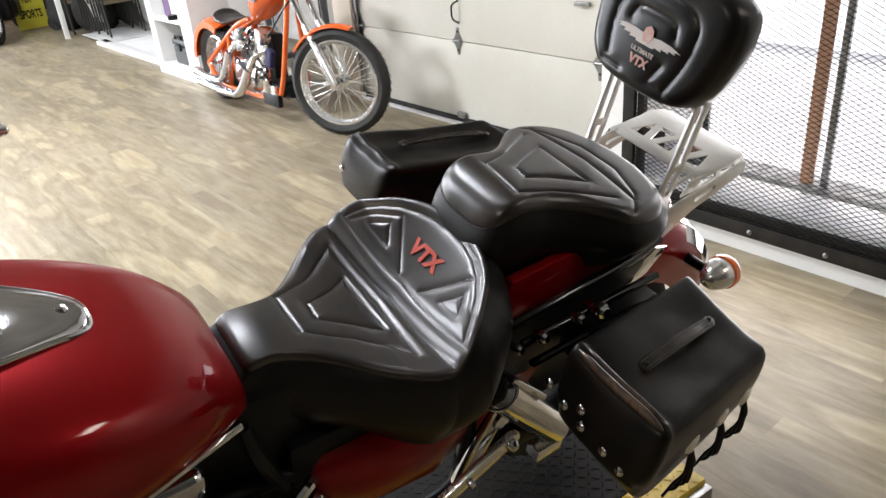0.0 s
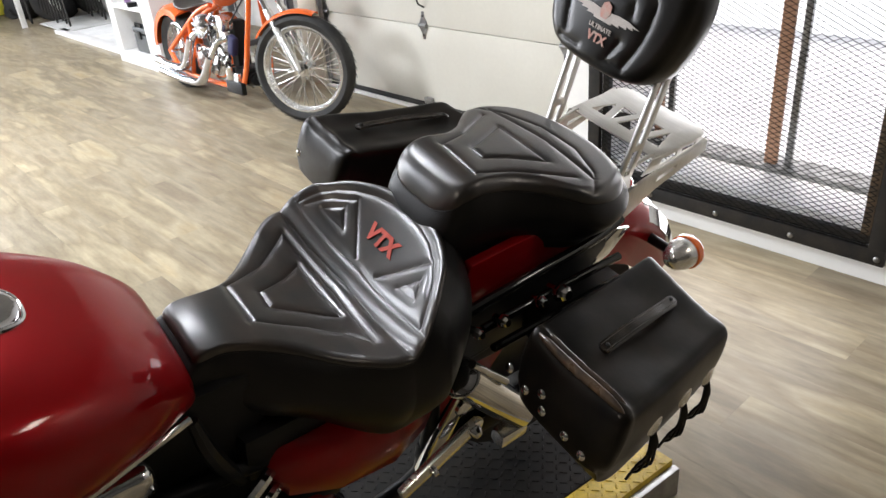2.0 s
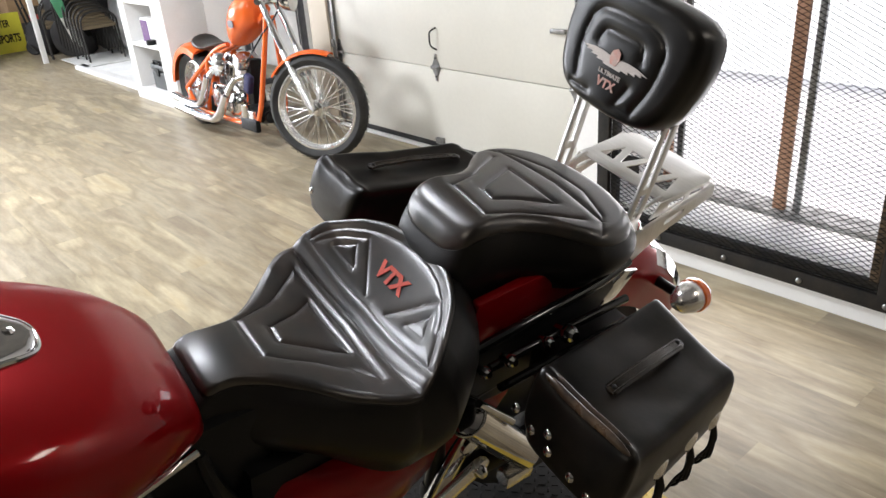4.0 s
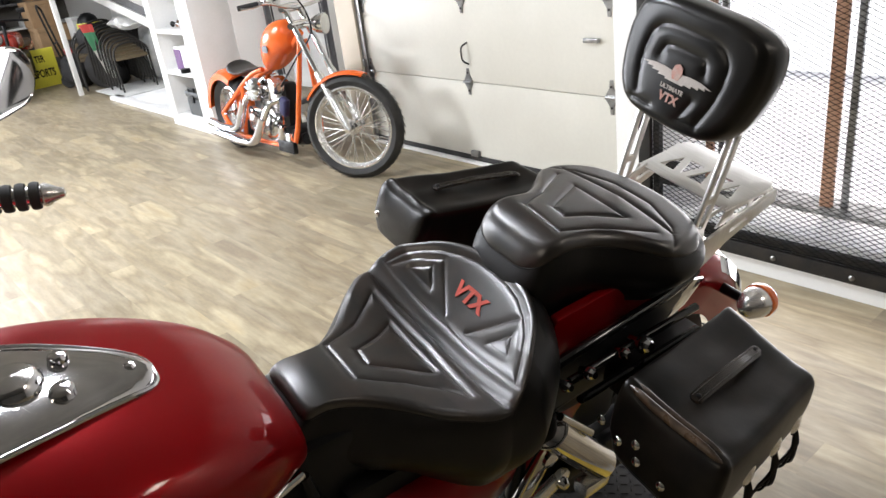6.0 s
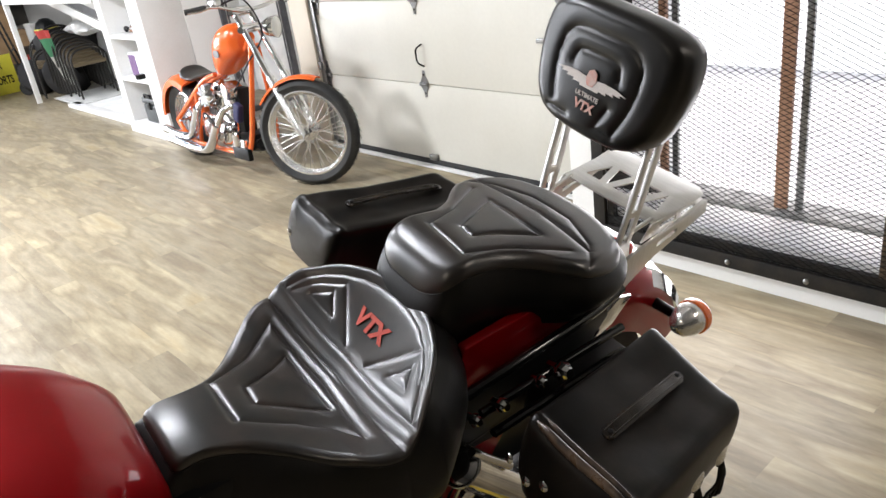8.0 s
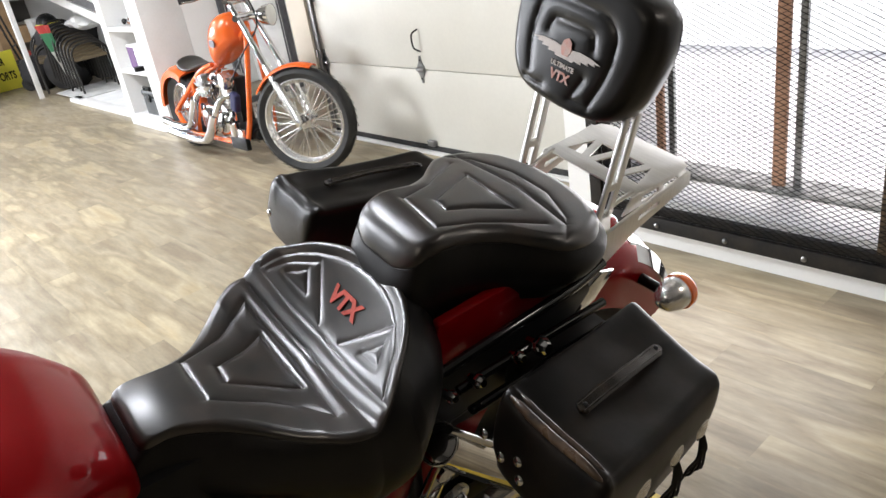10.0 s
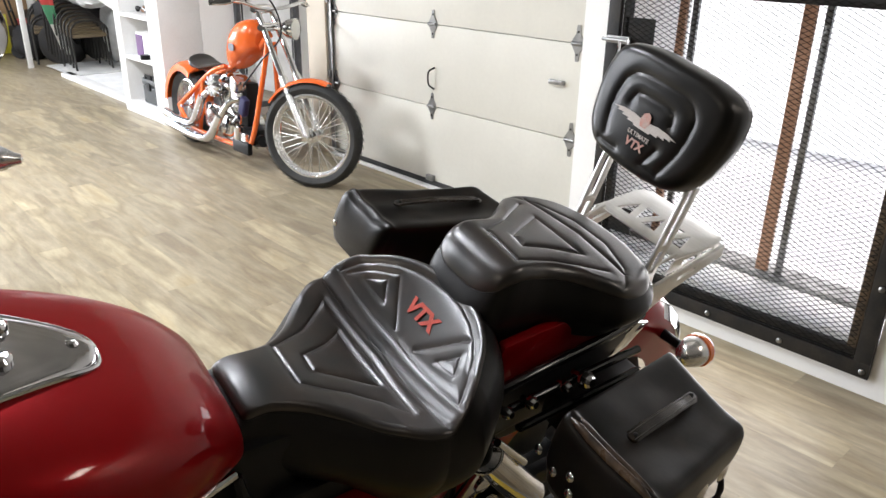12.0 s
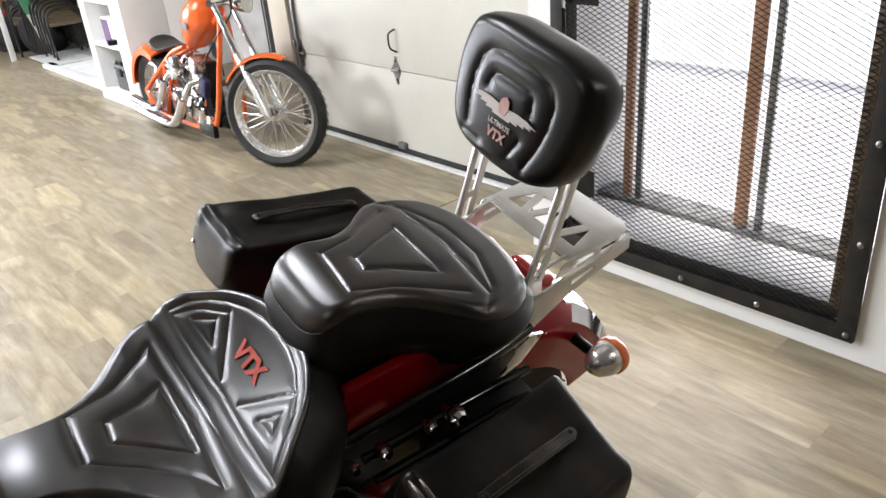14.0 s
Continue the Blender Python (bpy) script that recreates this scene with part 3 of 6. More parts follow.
CONSOLE = smooth_path([(-0.98, 0.070, 0.985), (-0.93, 0.108, 1.003), (-0.82, 0.116, 1.006), (-0.74, 0.098, 0.995), (-0.68, 0.076, 0.980), (-0.63, 0.055, 0.963), (-0.605, 0.043, 0.952), (-0.592, 0.033, 0.946), (-0.585, 0.020, 0.942), (-0.583, 0.006, 0.941)], 4)
console = part("tank_console", skin([[V(x * w, y, z + 0.014 * math.sqrt(max(0, 1 - x * x)) + 0.004) for x in (-1, -0.94, -0.85, -0.7, -0.4, 0, 0.4, 0.7, 0.85, 0.94, 1)] + [V(x * (w + 0.002), y, z - 0.03) for x in (1, 0, -1)] for y, w, z in CONSOLE]), CHROME, bike, "chrome tank console with a rounded tail")
lip = [(w, y, z + 0.004) for y, w, z in CONSOLE] + [(-w, y, z + 0.004) for y, w, z in CONSOLE[::-1]]
part("lip", tube(lip, 0.0045, 8), CHROME, console)
part("tail_bolt", turned(revolve([(0.0, 0.006), (0.006, 0.005), (0.009, 0.0)], 14), pose(0.0, -0.612, 0.972)), CHROME, console)
for cx, cy, r in ((0.035, -0.70, 0.016), (-0.03, -0.69, 0.013), (0.045, -0.76, 0.012)):
    part("knob", turned(revolve([(0.0, 0.020), (r * 0.7, 0.019), (r, 0.014), (r, 0.0)], 16), pose(cx, cy, 0.995)), CHROME, console)
part("filler_cap", turned(revolve([(0.0, 0.022), (0.028, 0.02), (0.036, 0.012), (0.038, 0.0)], 24), pose(0.0, -0.75, 1.008)), CHROME, console)
part("bezel", turned(revolve([(0.045, 0.0), (0.052, 0.02), (0.047, 0.028), (0.0, 0.029)], 28), pose(0.0, -0.87, 1.012)), CHROME, console)

# rear fender: an arched sheet that follows the wheel
RW = (0.45, 0.32)
rings = []
for i in range(29):
    a = radians(172 - i * 5.4)
    r = 0.415
    w = 0.125 - 0.02 * max(0.0, (i - 20) / 8)
    cy, cz = RW[0] + r * math.cos(a), RW[1] + r * math.sin(a) * 1.02
    ny, nz = math.cos(a), math.sin(a)
    ring = []
    for x, d in ((-1, -0.13), (-1.02, -0.06), (-0.97, -0.02), (-0.75, 0.012), (-0.4, 0.026), (0, 0.03), (0.4, 0.026), (0.75, 0.012), (0.97, -0.02), (1.02, -0.06), (1, -0.13), (0.96, -0.13), (0.98, -0.06), (0.92, -0.025), (0.7, 0.004), (0, 0.022), (-0.7, 0.004), (-0.92, -0.025), (-0.98, -0.06), (-0.96, -0.13)):
        ring.append(V(x * w, cy + ny * d, cz + nz * d))
    rings.append(ring)
part("rear_fender", skin(rings), RED, bike, "dark red rear fender")
# added pale strip draws the white reflection on the glossy fender tail
tip = []
for i in range(7):
    a = radians(172 - (20.5 + i * 1.1) * 5.4)
    ring = []
    for x, d in ((-0.98, -0.016), (-0.75, 0.016), (0, 0.034), (0.75, 0.016), (0.98, -0.016), (0.92, -0.020), (0, 0.026), (-0.92, -0.020)):
        ring.append(V(x * 0.118, RW[0] + 0.415 * math.cos(a) + math.cos(a) * d, RW[1] + 0.415 * math.sin(a) * 1.02 + math.sin(a) * d))
    tip.append(ring)
part("fender_glint_strip", skin(tip), CHROME, bike, "chrome strip that draws the white reflection on the fender tail")
strut = slab([(0.37, 0.650), (0.44, 0.69), (0.50, 0.73), (0.54, 0.72), (0.49, 0.665), (0.41, 0.640)], -0.006, 0.006, 0.002)
for sx in (-1, 1):
    part("fender_strut", turned(bmesh_copy(strut), Matrix(((0, 0, 1, sx * 0.140), (1, 0, 0, 0), (0, 1, 0, 0), (0, 0, 0, 1)))), CHROME, bike)
strut.free()


def bike_wheel(parent, m, radius, width, rim_r, spokes, metal=None):
    """A wheel about the x axis: tyre, rim, hub, spokes."""
    q = m @ Matrix(((0, 0, 1, 0), (1, 0, 0, 0), (0, 1, 0, 0), (0, 0, 0, 1)))
    h = width / 2
    prof = [(rim_r - 0.004, -h * 0.62), (rim_r + 0.02, -h * 0.86), ((rim_r + radius) / 2, -h), (radius - 0.022, -h * 0.86), (radius - 0.006, -h * 0.5), (radius, 0)]
    prof = prof + [(r, -z) for r, z in prof[-2::-1]]
    tyre = part("tyre", turned(revolve(prof, 64, None, False), q), RUBBER, parent, "black rubber tyre")
    tread = bmesh.new()
    for i in range(44):
        a = 2 * math.pi * i / 44
        for s in (-1, 1):
            pts = []
            for k in range(4):
                aa = a + 0.035 * k + (0.07 if s > 0 else 0)
                zz = s * h * (0.15 + 0.2 * k)
                rr = radius + 0.0015 - 0.012 * (abs(zz) / h) ** 2.5
                pts.append((rr * math.cos(aa), rr * math.sin(aa), zz))
            tube(pts, 0.0022, 4, bm=tread)
    part("tread", turned(tread, q), DARK, tyre)
    rp = [(rim_r + 0.004, -h * 0.66), (rim_r - 0.008, -h * 0.70), (rim_r - 0.014, -h * 0.5), (rim_r - 0.030, -h * 0.2), (rim_r - 0.030, h * 0.2), (rim_r - 0.014, h * 0.5), (rim_r - 0.008, h * 0.70), (rim_r + 0.004, h * 0.66)]
    part("rim", turned(skin([[V(r * math.cos(2 * math.pi * s / 64), r * math.sin(2 * math.pi * s / 64), z) for s in range(64)] for r, z in rp], True, False), q), metal or ALLOY, parent)
    hub = part("hub", turned(revolve([(0.0, -0.055), (0.022, -0.055), (0.024, -0.045), (0.045, -0.04), (0.045, -0.032), (0.026, -0.026), (0.026, 0.026), (0.045, 0.032), (0.045, 0.04), (0.024, 0.045), (0.022, 0.055), (0.0, 0.055)], 24), q), metal or CHROME, parent)
    for i in range(spokes):
        a = 2 * math.pi * i / spokes
        s = 1 if i % 2 else -1
        b = a + (0.42 if (i // 2) % 2 else -0.42)
        part("spoke", turned(tube([(0.042 * math.cos(b), 0.042 * math.sin(b), s * 0.036), ((rim_r - 0.02) * math.cos(a), (rim_r - 0.02) * math.sin(a), s * 0.008)], 0.0030, 5), q), ALLOY, hub)


rear = part("rear_wheel", turned(revolve([(0.02, -0.12), (0.02, 0.12), (0.0, 0.12)], 12), pose(0, RW[0], RW[1], 0, 90, 0)), GALV, bike)
bike_wheel(rear, pose(0, RW[0], RW[1]), 0.32, 0.16, 0.20, 0, PLASTIC)

front = part("front_wheel", turned(revolve([(0.02, -0.10), (0.02, 0.10), (0.0, 0.10)], 12), pose(0, -1.28, 0.31, 0, 90, 0)), GALV, bike)
bike_wheel(front, pose(0, -1.28, 0.31), 0.31, 0.12, 0.215, 24)
for sx in (1, -1):
    part("fork_leg", tube([(sx * 0.085, -1.28, 0.31), (sx * 0.085, -1.14, 0.66), (sx * 0.085, -1.01, 0.98)], [0.026, 0.024, 0.021], 12), CHROME, bike, "chrome fork leg")

# frame, engine and belt side under the seat
frame_bm = tube([(0.10, -0.95, 0.60), (0.11, -0.55, 0.56), (0.12, -0.1, 0.53), (0.125, 0.3, 0.58), (0.12, 0.5, 0.62)], 0.017, 10, 4)
tube([(-0.10, -0.95, 0.60), (-0.11, -0.55, 0.56), (-0.12, -0.1, 0.53), (-0.125, 0.3, 0.58), (-0.12, 0.5, 0.62)], 0.017, 10, 4, frame_bm)
tube([(0.13, 0.02, 0.60), (0.15, 0.02, 0.35), (0.14, -0.1, 0.22), (0.13, -0.9, 0.20)], 0.018, 10, 4, frame_bm)
tube([(-0.13, 0.02, 0.60), (-0.15, 0.02, 0.35), (-0.14, -0.1, 0.22), (-0.13, -0.9, 0.20)], 0.018, 10, 4, frame_bm)
part("frame", frame_bm, PLASTIC, bike, "black tubular frame")
for sx in (1, -1):
    panel = slab([(0.07, 0.70), (0.10, 0.80), (0.25, 0.81), (0.42, 0.80), (0.50, 0.76), (0.44, 0.715), (0.30, 0.69), (0.15, 0.68), (0.08, 0.68)], -0.012, 0.012, 0.006)
    part("fender_panel", turned(panel, Matrix(((0, 0, 1, sx * 0.122), (1, 0, 0, 0), (0, 1, 0, 0), (0, 0, 0, 1)))), RED, bike, "dark red panel under the pillion seat")
for sx in (1, -1):
    rail_plate = slab([(0.02, 0.56), (0.04, 0.68), (0.16, 0.695), (0.32, 0.705), (0.46, 0.735), (0.47, 0.70), (0.40, 0.62), (0.25, 0.57)], -0.010, 0.010, 0.004)
    part("frame_cover", turned(rail_plate, Matrix(((0, 0, 1, sx * 0.137), (1, 0, 0, 0), (0, 1, 0, 0), (0, 0, 0, 1)))), PLASTIC, bike, "black frame cover")
# added black block hides the floor where the gap lies in shade
part("frame_gap_fill", box(-0.10, 0.10, -0.62, -0.30, 0.42, 0.745, 0.02), PLASTIC, bike, "black block added to fill the dark gap under the tank")
part("seat_base", box(-0.13, 0.13, -0.36, 0.30, 0.50, 0.62, 0.02), PLASTIC, bike, "black plastic seat base")
part("inner_fender", box(-0.115, 0.115, 0.05, 0.36, 0.36, 0.76, 0.03), PLASTIC, bike, "black plastic inner fender")
for sx in (1, -1):
    cover = bmesh.new()
    rows = []
    for y, zt, zb, w in ((-0.33, 0.545, 0.50, 0.13), (-0.30, 0.565, 0.44, 0.155), (-0.20, 0.565, 0.40, 0.172), (-0.08, 0.558, 0.39, 0.174), (0.0, 0.545, 0.42, 0.160), (0.05, 0.530, 0.46, 0.135)):
        rows.append([V(sx * (w - 0.05), y, zt + 0.006), V(sx * (w - 0.02), y, zt + 0.003), V(sx * w, y, zt - 0.015), V(sx * (w + 0.01), y, (zt + zb) / 2), V(sx * w, y, zb + 0.015), V(sx * (w - 0.02), y, zb), V(sx * (w - 0.05), y, zb)])
    part("side_cover", skin(rows, True, True, cover), RED, bike, "dark red side cover")
    trim = tube([(sx * 0.225, -0.82, 0.775), (sx * 0.212, -0.70, 0.768), (sx * 0.190, -0.60, 0.758), (sx * 0.165, -0.53, 0.752), (sx * 0.135, -0.435, 0.748)], 0.007, 8, 5)
    part("tank_trim", trim, CHROME, bike)
engine = part("engine", box(-0.16, 0.16, -0.72, -0.18, 0.18, 0.42, 0.05, 3), PLASTIC, bike, "black and chrome V-twin engine")
for y0, ang in ((-0.62, 26), (-0.36, -26)):
    for i in range(9):
        part("cooling_fin", turned(revolve([(0.0, 0.0), (0.085, 0.0), (0.085, 0.006), (0.0, 0.006)], 28), pose(0, y0, 0.34, ang) @ pose(0, 0, 0.012 * i)), PLASTIC, engine)
    part("head_cover", turned(box(-0.10, 0.10, -0.075, 0.075, 0.11, 0.165, 0.025, 3), pose(0, y0, 0.34, ang)), CHROME, engine)
part("rocker_cover", box(0.03, 0.15, -0.66, -0.50, 0.62, 0.69, 0.025, 3), CHROME, engine)
part("side_bracket", tube([(0.125, -0.43, 0.73), (0.135, -0.42, 0.67), (0.13, -0.40, 0.60), (0.12, -0.37, 0.52)], [0.010, 0.014, 0.016, 0.012], 8, 4), PLASTIC, engine)
part("air_cleaner", turned(revolve([(0.0, 0.05), (0.06, 0.048), (0.075, 0.03), (0.078, 0.0), (0.0, 0.0)], 28), pose(0.17, -0.47, 0.50, 0, 90, 0)), CHROME, engine)
part("engine_cover", turned(revolve([(0.0, 0.04), (0.09, 0.036), (0.105, 0.02), (0.11, 0.0), (0.0, 0.0)], 32), pose(0.15, -0.28, 0.30, 0, 90, 0)), CHROME, engine)
for dx, dz in ((0.155, 0.47), (0.17, 0.44)):
    part("hose", tube([(dx, -0.42, dz), (dx + 0.01, -0.39, dz + 0.04), (dx, -0.35, dz + 0.06), (dx - 0.03, -0.31, dz + 0.05)], 0.012, 8, 5), CHROME, engine)

# passenger peg, bracket and shock on the left side
peg_arm = part("peg_bracket", tube([(0.165, 0.00, 0.30), (0.175, 0.03, 0.40), (0.185, 0.06, 0.50), (0.19, 0.075, 0.54)], [0.018, 0.02, 0.018, 0.016], 10, 4), CHROME, bike, "polished alloy bracket")
part("bracket_bolt", turned(revolve([(0.0, 0.014), (0.012, 0.012), (0.02, 0.008), (0.021, 0.0), (0.0, 0.0)], 16), pose(0.20, 0.06, 0.505, 0, 90, 0)), CHROME, peg_arm)
A, B = V(0.192, 0.050, 0.590), V(0.190, 0.235, 0.362)
AXIS = Matrix.Translation(A) @ (B - A).to_track_quat("Z", "Y").to_matrix().to_4x4()
can = part("shock_cover", turned(revolve([(0.0, -0.010), (0.014, -0.009), (0.027, -0.005), (0.035, 0.001), (0.040, 0.004), (0.040, 0.30), (0.035, 0.305), (0.0, 0.305)], 32), AXIS), CHROME, bike, "chrome shock absorber cover")
part("cover_rim", turned(tube([(0.039 * math.cos(2 * math.pi * i / 28), 0.039 * math.sin(2 * math.pi * i / 28), 0.001) for i in range(28)], 0.0032, 8, closed=True), AXIS), ALLOY, can)
# black filler, added to keep the space between rail and bag dark
part("bag_gap_fill", box(0.15, 0.32, 0.24, 0.47, 0.57, 0.66, 0.015), PLASTIC, bike, "black block added to fill the dark gap behind the saddlebag")
arm_bm = slab([(-0.20, -0.018), (-0.19, 0.012), (-0.10, 0.017), (-0.02, 0.020), (0.018, 0.016), (0.026, 0.0), (0.018, -0.016), (-0.02, -0.020), (-0.10, -0.022)], -0.009, 0.009, 0.005)
step = part("step_arm", turned(arm_bm, Matrix.Translation((0.222, 0.072, 0.455)) @ pose(0, 0, 0, 27, 0, 0) @ Matrix(((0, 0, 1, 0), (1, 0, 0, 0), (0, 1, 0, 0), (0, 0, 0, 1)))), ALLOY, bike, "polished alloy step arm")
for y, z, r in ((0.070, 0.455, 0.015), (-0.03, 0.405, 0.009)):
    part("arm_bolt", turned(revolve([(0.0, 0.016), (r * 0.6, 0.015), (r * 0.92, 0.007), (r, 0.0), (0.0, 0.0)], 12), pose(0.231, y, z, 0, 90, 0)), CHROME, step)
part("link_bar", tube([(0.208, 0.062, 0.632), (0.210, 0.110, 0.580), (0.212, 0.158, 0.528)], 0.0085, 10, 3), CHROME, bike)
part("hanger_block", box(0.185, 0.225, 0.17, 0.245, 0.305, 0.345, 0.008), ALLOY, bike, "polished alloy hanger block")
part("swingarm", box(0.13, 0.165, 0.0, 0.50, 0.30, 0.36, 0.012), PLASTIC, bike, "black swingarm")
for sx in (1, -1):
    rail = part("bag_rail", tube([(sx * 0.185, 0.10, 0.685), (sx * 0.19, 0.25, 0.70), (sx * 0.19, 0.46, 0.705)], 0.009, 10, 4), GLOSS_BLACK, bike, "gloss black bag rail")
    part("rail_tube", tube([(sx * 0.160, 0.05, 0.715), (sx * 0.163, 0.22, 0.738), (sx * 0.160, 0.40, 0.752), (sx * 0.150, 0.49, 0.765)], 0.011, 10, 4), GLOSS_BLACK, rail)
    part("rail_cover", tube([(sx * 0.210, 0.11, 0.650), (sx * 0.215, 0.25, 0.664), (sx * 0.215, 0.44, 0.67)], 0.014, 10, 4, flat=0.6), GLOSS_BLACK, rail)
    for y, s in ((0.225, 1.1), (0.275, 1.7), (0.13, 1.2), (0.07, 1.1)):
        k = turned(revolve([(0.0, 0.02), (0.006, 0.02), (0.011, 0.012), (0.011, 0.004), (0.007, 0.0), (0.007, -0.012), (0.0, -0.012)], 8), pose(sx * 0.196, y, 0.703, 0, 70 * sx, 0) @ Matrix.Scale(s, 4))
        part("rail_nut", k, CHROME, rail)


# saddlebags
def saddlebag(m, side, inner, outer, lean, W=0.205, slant=0.12):
    """Local x outwards, y to the rear, z up; the origin is the front inner corner of the lid. The lid narrows to the rear: its two long edges, and how far it leans inwards."""
    L = 0.385

    def cut(bm):
        for v in bm.verts:
            x, y, z = v.co
            z += (0.004 * noise.noise(V(9 * x, 7 * y, 3.0 + side)) + 0.0022 * noise.noise(V(26 * x, 16 * y, 7.0 + side))) * min(1.0, max(0.0, (z + 0.06) / 0.05))
            y += slant * z * max(0.0, 1 - y / 0.2)
            v.co = m @ V(side * (x - lean * y / L), y / L * (inner + (outer - inner) * x / W), z)
        return bm

    def outline(t, bot, i):
        return [(0.010 + i, t), (W * 0.25, t - 0.004), (W * 0.5, t - 0.006), (W * 0.75, t - 0.004), (W - 0.020 - i, t), (W - 0.008 - i, t - 0.005), (W - i, t - 0.018),
                (W + 0.006 - i, max(t - 0.06, bot + 0.05)), (W + 0.004 - i, max(t - 0.12, bot + 0.035)), (W - 0.012 - i, bot + 0.012), (W - 0.03 - i, bot), (0.05 + i, bot), (0.025 + i, bot + 0.015), (0.004 + i, max(t - 0.06, bot + 0.035)), (0.0 + i, t - 0.012)]

    rows = [[V(x, y, z) for x, z in outline(t, b, i)] for y, i, t, b in (
        (-0.006, 0.030, -0.060, -0.125), (-0.004, 0.014, -0.030, -0.128), (0.002, 0.004, -0.010, -0.132), (0.012, 0.0, -0.001, -0.14), (0.022, 0.0, 0.002, -0.15), (0.034, 0.0, -0.001, -0.165), (0.06, 0.0, -0.001, -0.20), (0.12, -0.001, -0.003, -0.235), (0.20, -0.001, -0.005, -0.24), (0.30, 0.0, -0.003, -0.235),
        (L - 0.03, 0.0, 0.0, -0.225), (L - 0.012, 0.001, -0.002, -0.22), (L - 0.003, 0.006, -0.009, -0.212), (L, 0.014, -0.022, -0.20))]
    bag = part("saddlebag", cut(skin([smooth_path(r, 4, True) for r in smooth_rows(rows, 4)])), LEATHER_BAG, bike, "worn black leather saddlebag with a strap and silver rivets")
    # the worn fold along the front of the lid, two welts that taper at their ends; their brown includes its highlight
    for y, r in ((0.008, 0.0075), (0.024, 0.0055)) if side > 0 else ():
        edge = [(0.012, y + 0.004, -0.004), (W * 0.2, y, 0.000), (W * 0.5, y - 0.001, -0.001), (W * 0.8, y, 0.000), (W - 0.016, y + 0.004, -0.004)]
        part("piping", cut(tube(edge, [r * 0.35, r * 0.9, r, r * 0.9, r * 0.35], 10, 6, flat=0.8)), BAG_EDGE, bag)
    path = smooth_path([(0.102, 0.085, -0.004), (0.103, 0.10, 0.000), (0.104, 0.14, 0.004), (0.106, 0.19, 0.007), (0.107, 0.24, 0.006), (0.107, 0.28, 0.002), (0.107, 0.305, 0.001), (0.107, 0.325, -0.002)], 6)
    rr = []
    for k, p in enumerate(path):
        f = k / (len(path) - 1)
        w = 0.0130 * math.sqrt(min(1.0, 12 * min(f, 1 - f) + 0.05))
        rr.append([V(p.x - w, p.y, p.z), V(p.x - w * 0.8, p.y, p.z + 0.0026), V(p.x + w * 0.8, p.y, p.z + 0.0026), V(p.x + w, p.y, p.z), V(p.x + w * 0.8, p.y, p.z - 0.002), V(p.x - w * 0.8, p.y, p.z - 0.002)])
    strap = part("strap", cut(skin(rr)), STRAP, bag, "glossy leather lid strap")
    for sw in (-1, 1):
        part("stitching", cut(tube([(p.x + sw * 0.0072, p.y, p.z + 0.0029) for p in path[3:-3]], 0.0007, 5)), STITCH, strap)
    for y in (0.098, 0.312):
        part("strap_rivet", cut(turned(revolve([(0.0, 0.0035), (0.004, 0.0025), (0.0055, 0.0)], 10), pose(0.1045, y, 0.002))), PLASTIC, strap)
    for x, z in ((-0.004, -0.088), (0.040, -0.098), (0.072, -0.078), (0.085, -0.105), (0.140, -0.108), (0.180, -0.112)) if side > 0 else ((W - 0.02, -0.088),):
        part("rivet", cut(turned(revolve([(0.0, 0.0048), (0.003, 0.0046), (0.0062, 0.0036), (0.0085, 0.0018), (0.0092, 0.0), (0.0, 0.0)], 16), pose(x, -0.005, z, 90))), CHROME, bag)
    for k, y in enumerate((0.14, 0.25, 0.345) if side > 0 else ()):
        con = part("concho", cut(turned(revolve([(0.0, 0.007), (0.008, 0.006), (0.019, 0.003), (0.023, 0.0), (0.0, 0.0)], 18), pose(W + 0.007, y, -0.088 - 0.002 * k, 0, 78, 0))), ALLOY, bag, "silver concho")
        for f in range(7):
            d = 0.007 * (f - 3)
            part("fringe", cut(tube([(W + 0.012, y + d * 0.3, -0.105), (W + 0.024, y + d * 0.8, -0.135), (W + 0.018 + 0.006 * (f % 3), y + d, -0.165 - 0.012 * (f % 2)), (W + 0.014, y + d * 1.2, -0.205 + 0.012 * (f % 3))], 0.0028, 5, 3)), LEATHER_BAG, con)
    return bag


def smooth_rows(rows, step):
    """More rings between the given ones, on a smooth curve."""
    columns = [smooth_path(c, step) for c in zip(*rows)]
    return [list(r) for r in zip(*columns)]


STRAP = mat("glossy_strap_leather", (0.008, 0.0065, 0.0055), 0.22, colour2=(0.026, 0.018, 0.012), scale=30, grain=0.5, gscale=90, bump=0.03, bscale=300)
saddlebag(pose(0.312, 0.080, 0.803, -5.5, 3, 0), 1, 0.378, 0.345, 0.046, 0.222)
saddlebag(pose(-0.306, 0.105, 0.802), -1, 0.365, 0.335, 0.100, 0.192, 0.20)

# backrest on a sissy bar
BR = pose(-0.008, 0.545, 1.150, 90 - 12, 0, 0) @ pose(0, 0, 0, 0, 0, -3)
rows = []
outline = smooth_path([(-0.166, 0.045), (-0.148, 0.098), (-0.09, 0.119), (0.0, 0.122), (0.09, 0.119), (0.148, 0.098), (0.166, 0.045), (0.161, -0.02), (0.140, -0.08), (0.095, -0.114), (0.0, -0.122), (-0.095, -0.114), (-0.140, -0.08), (-0.161, -0.02)], 14, True)
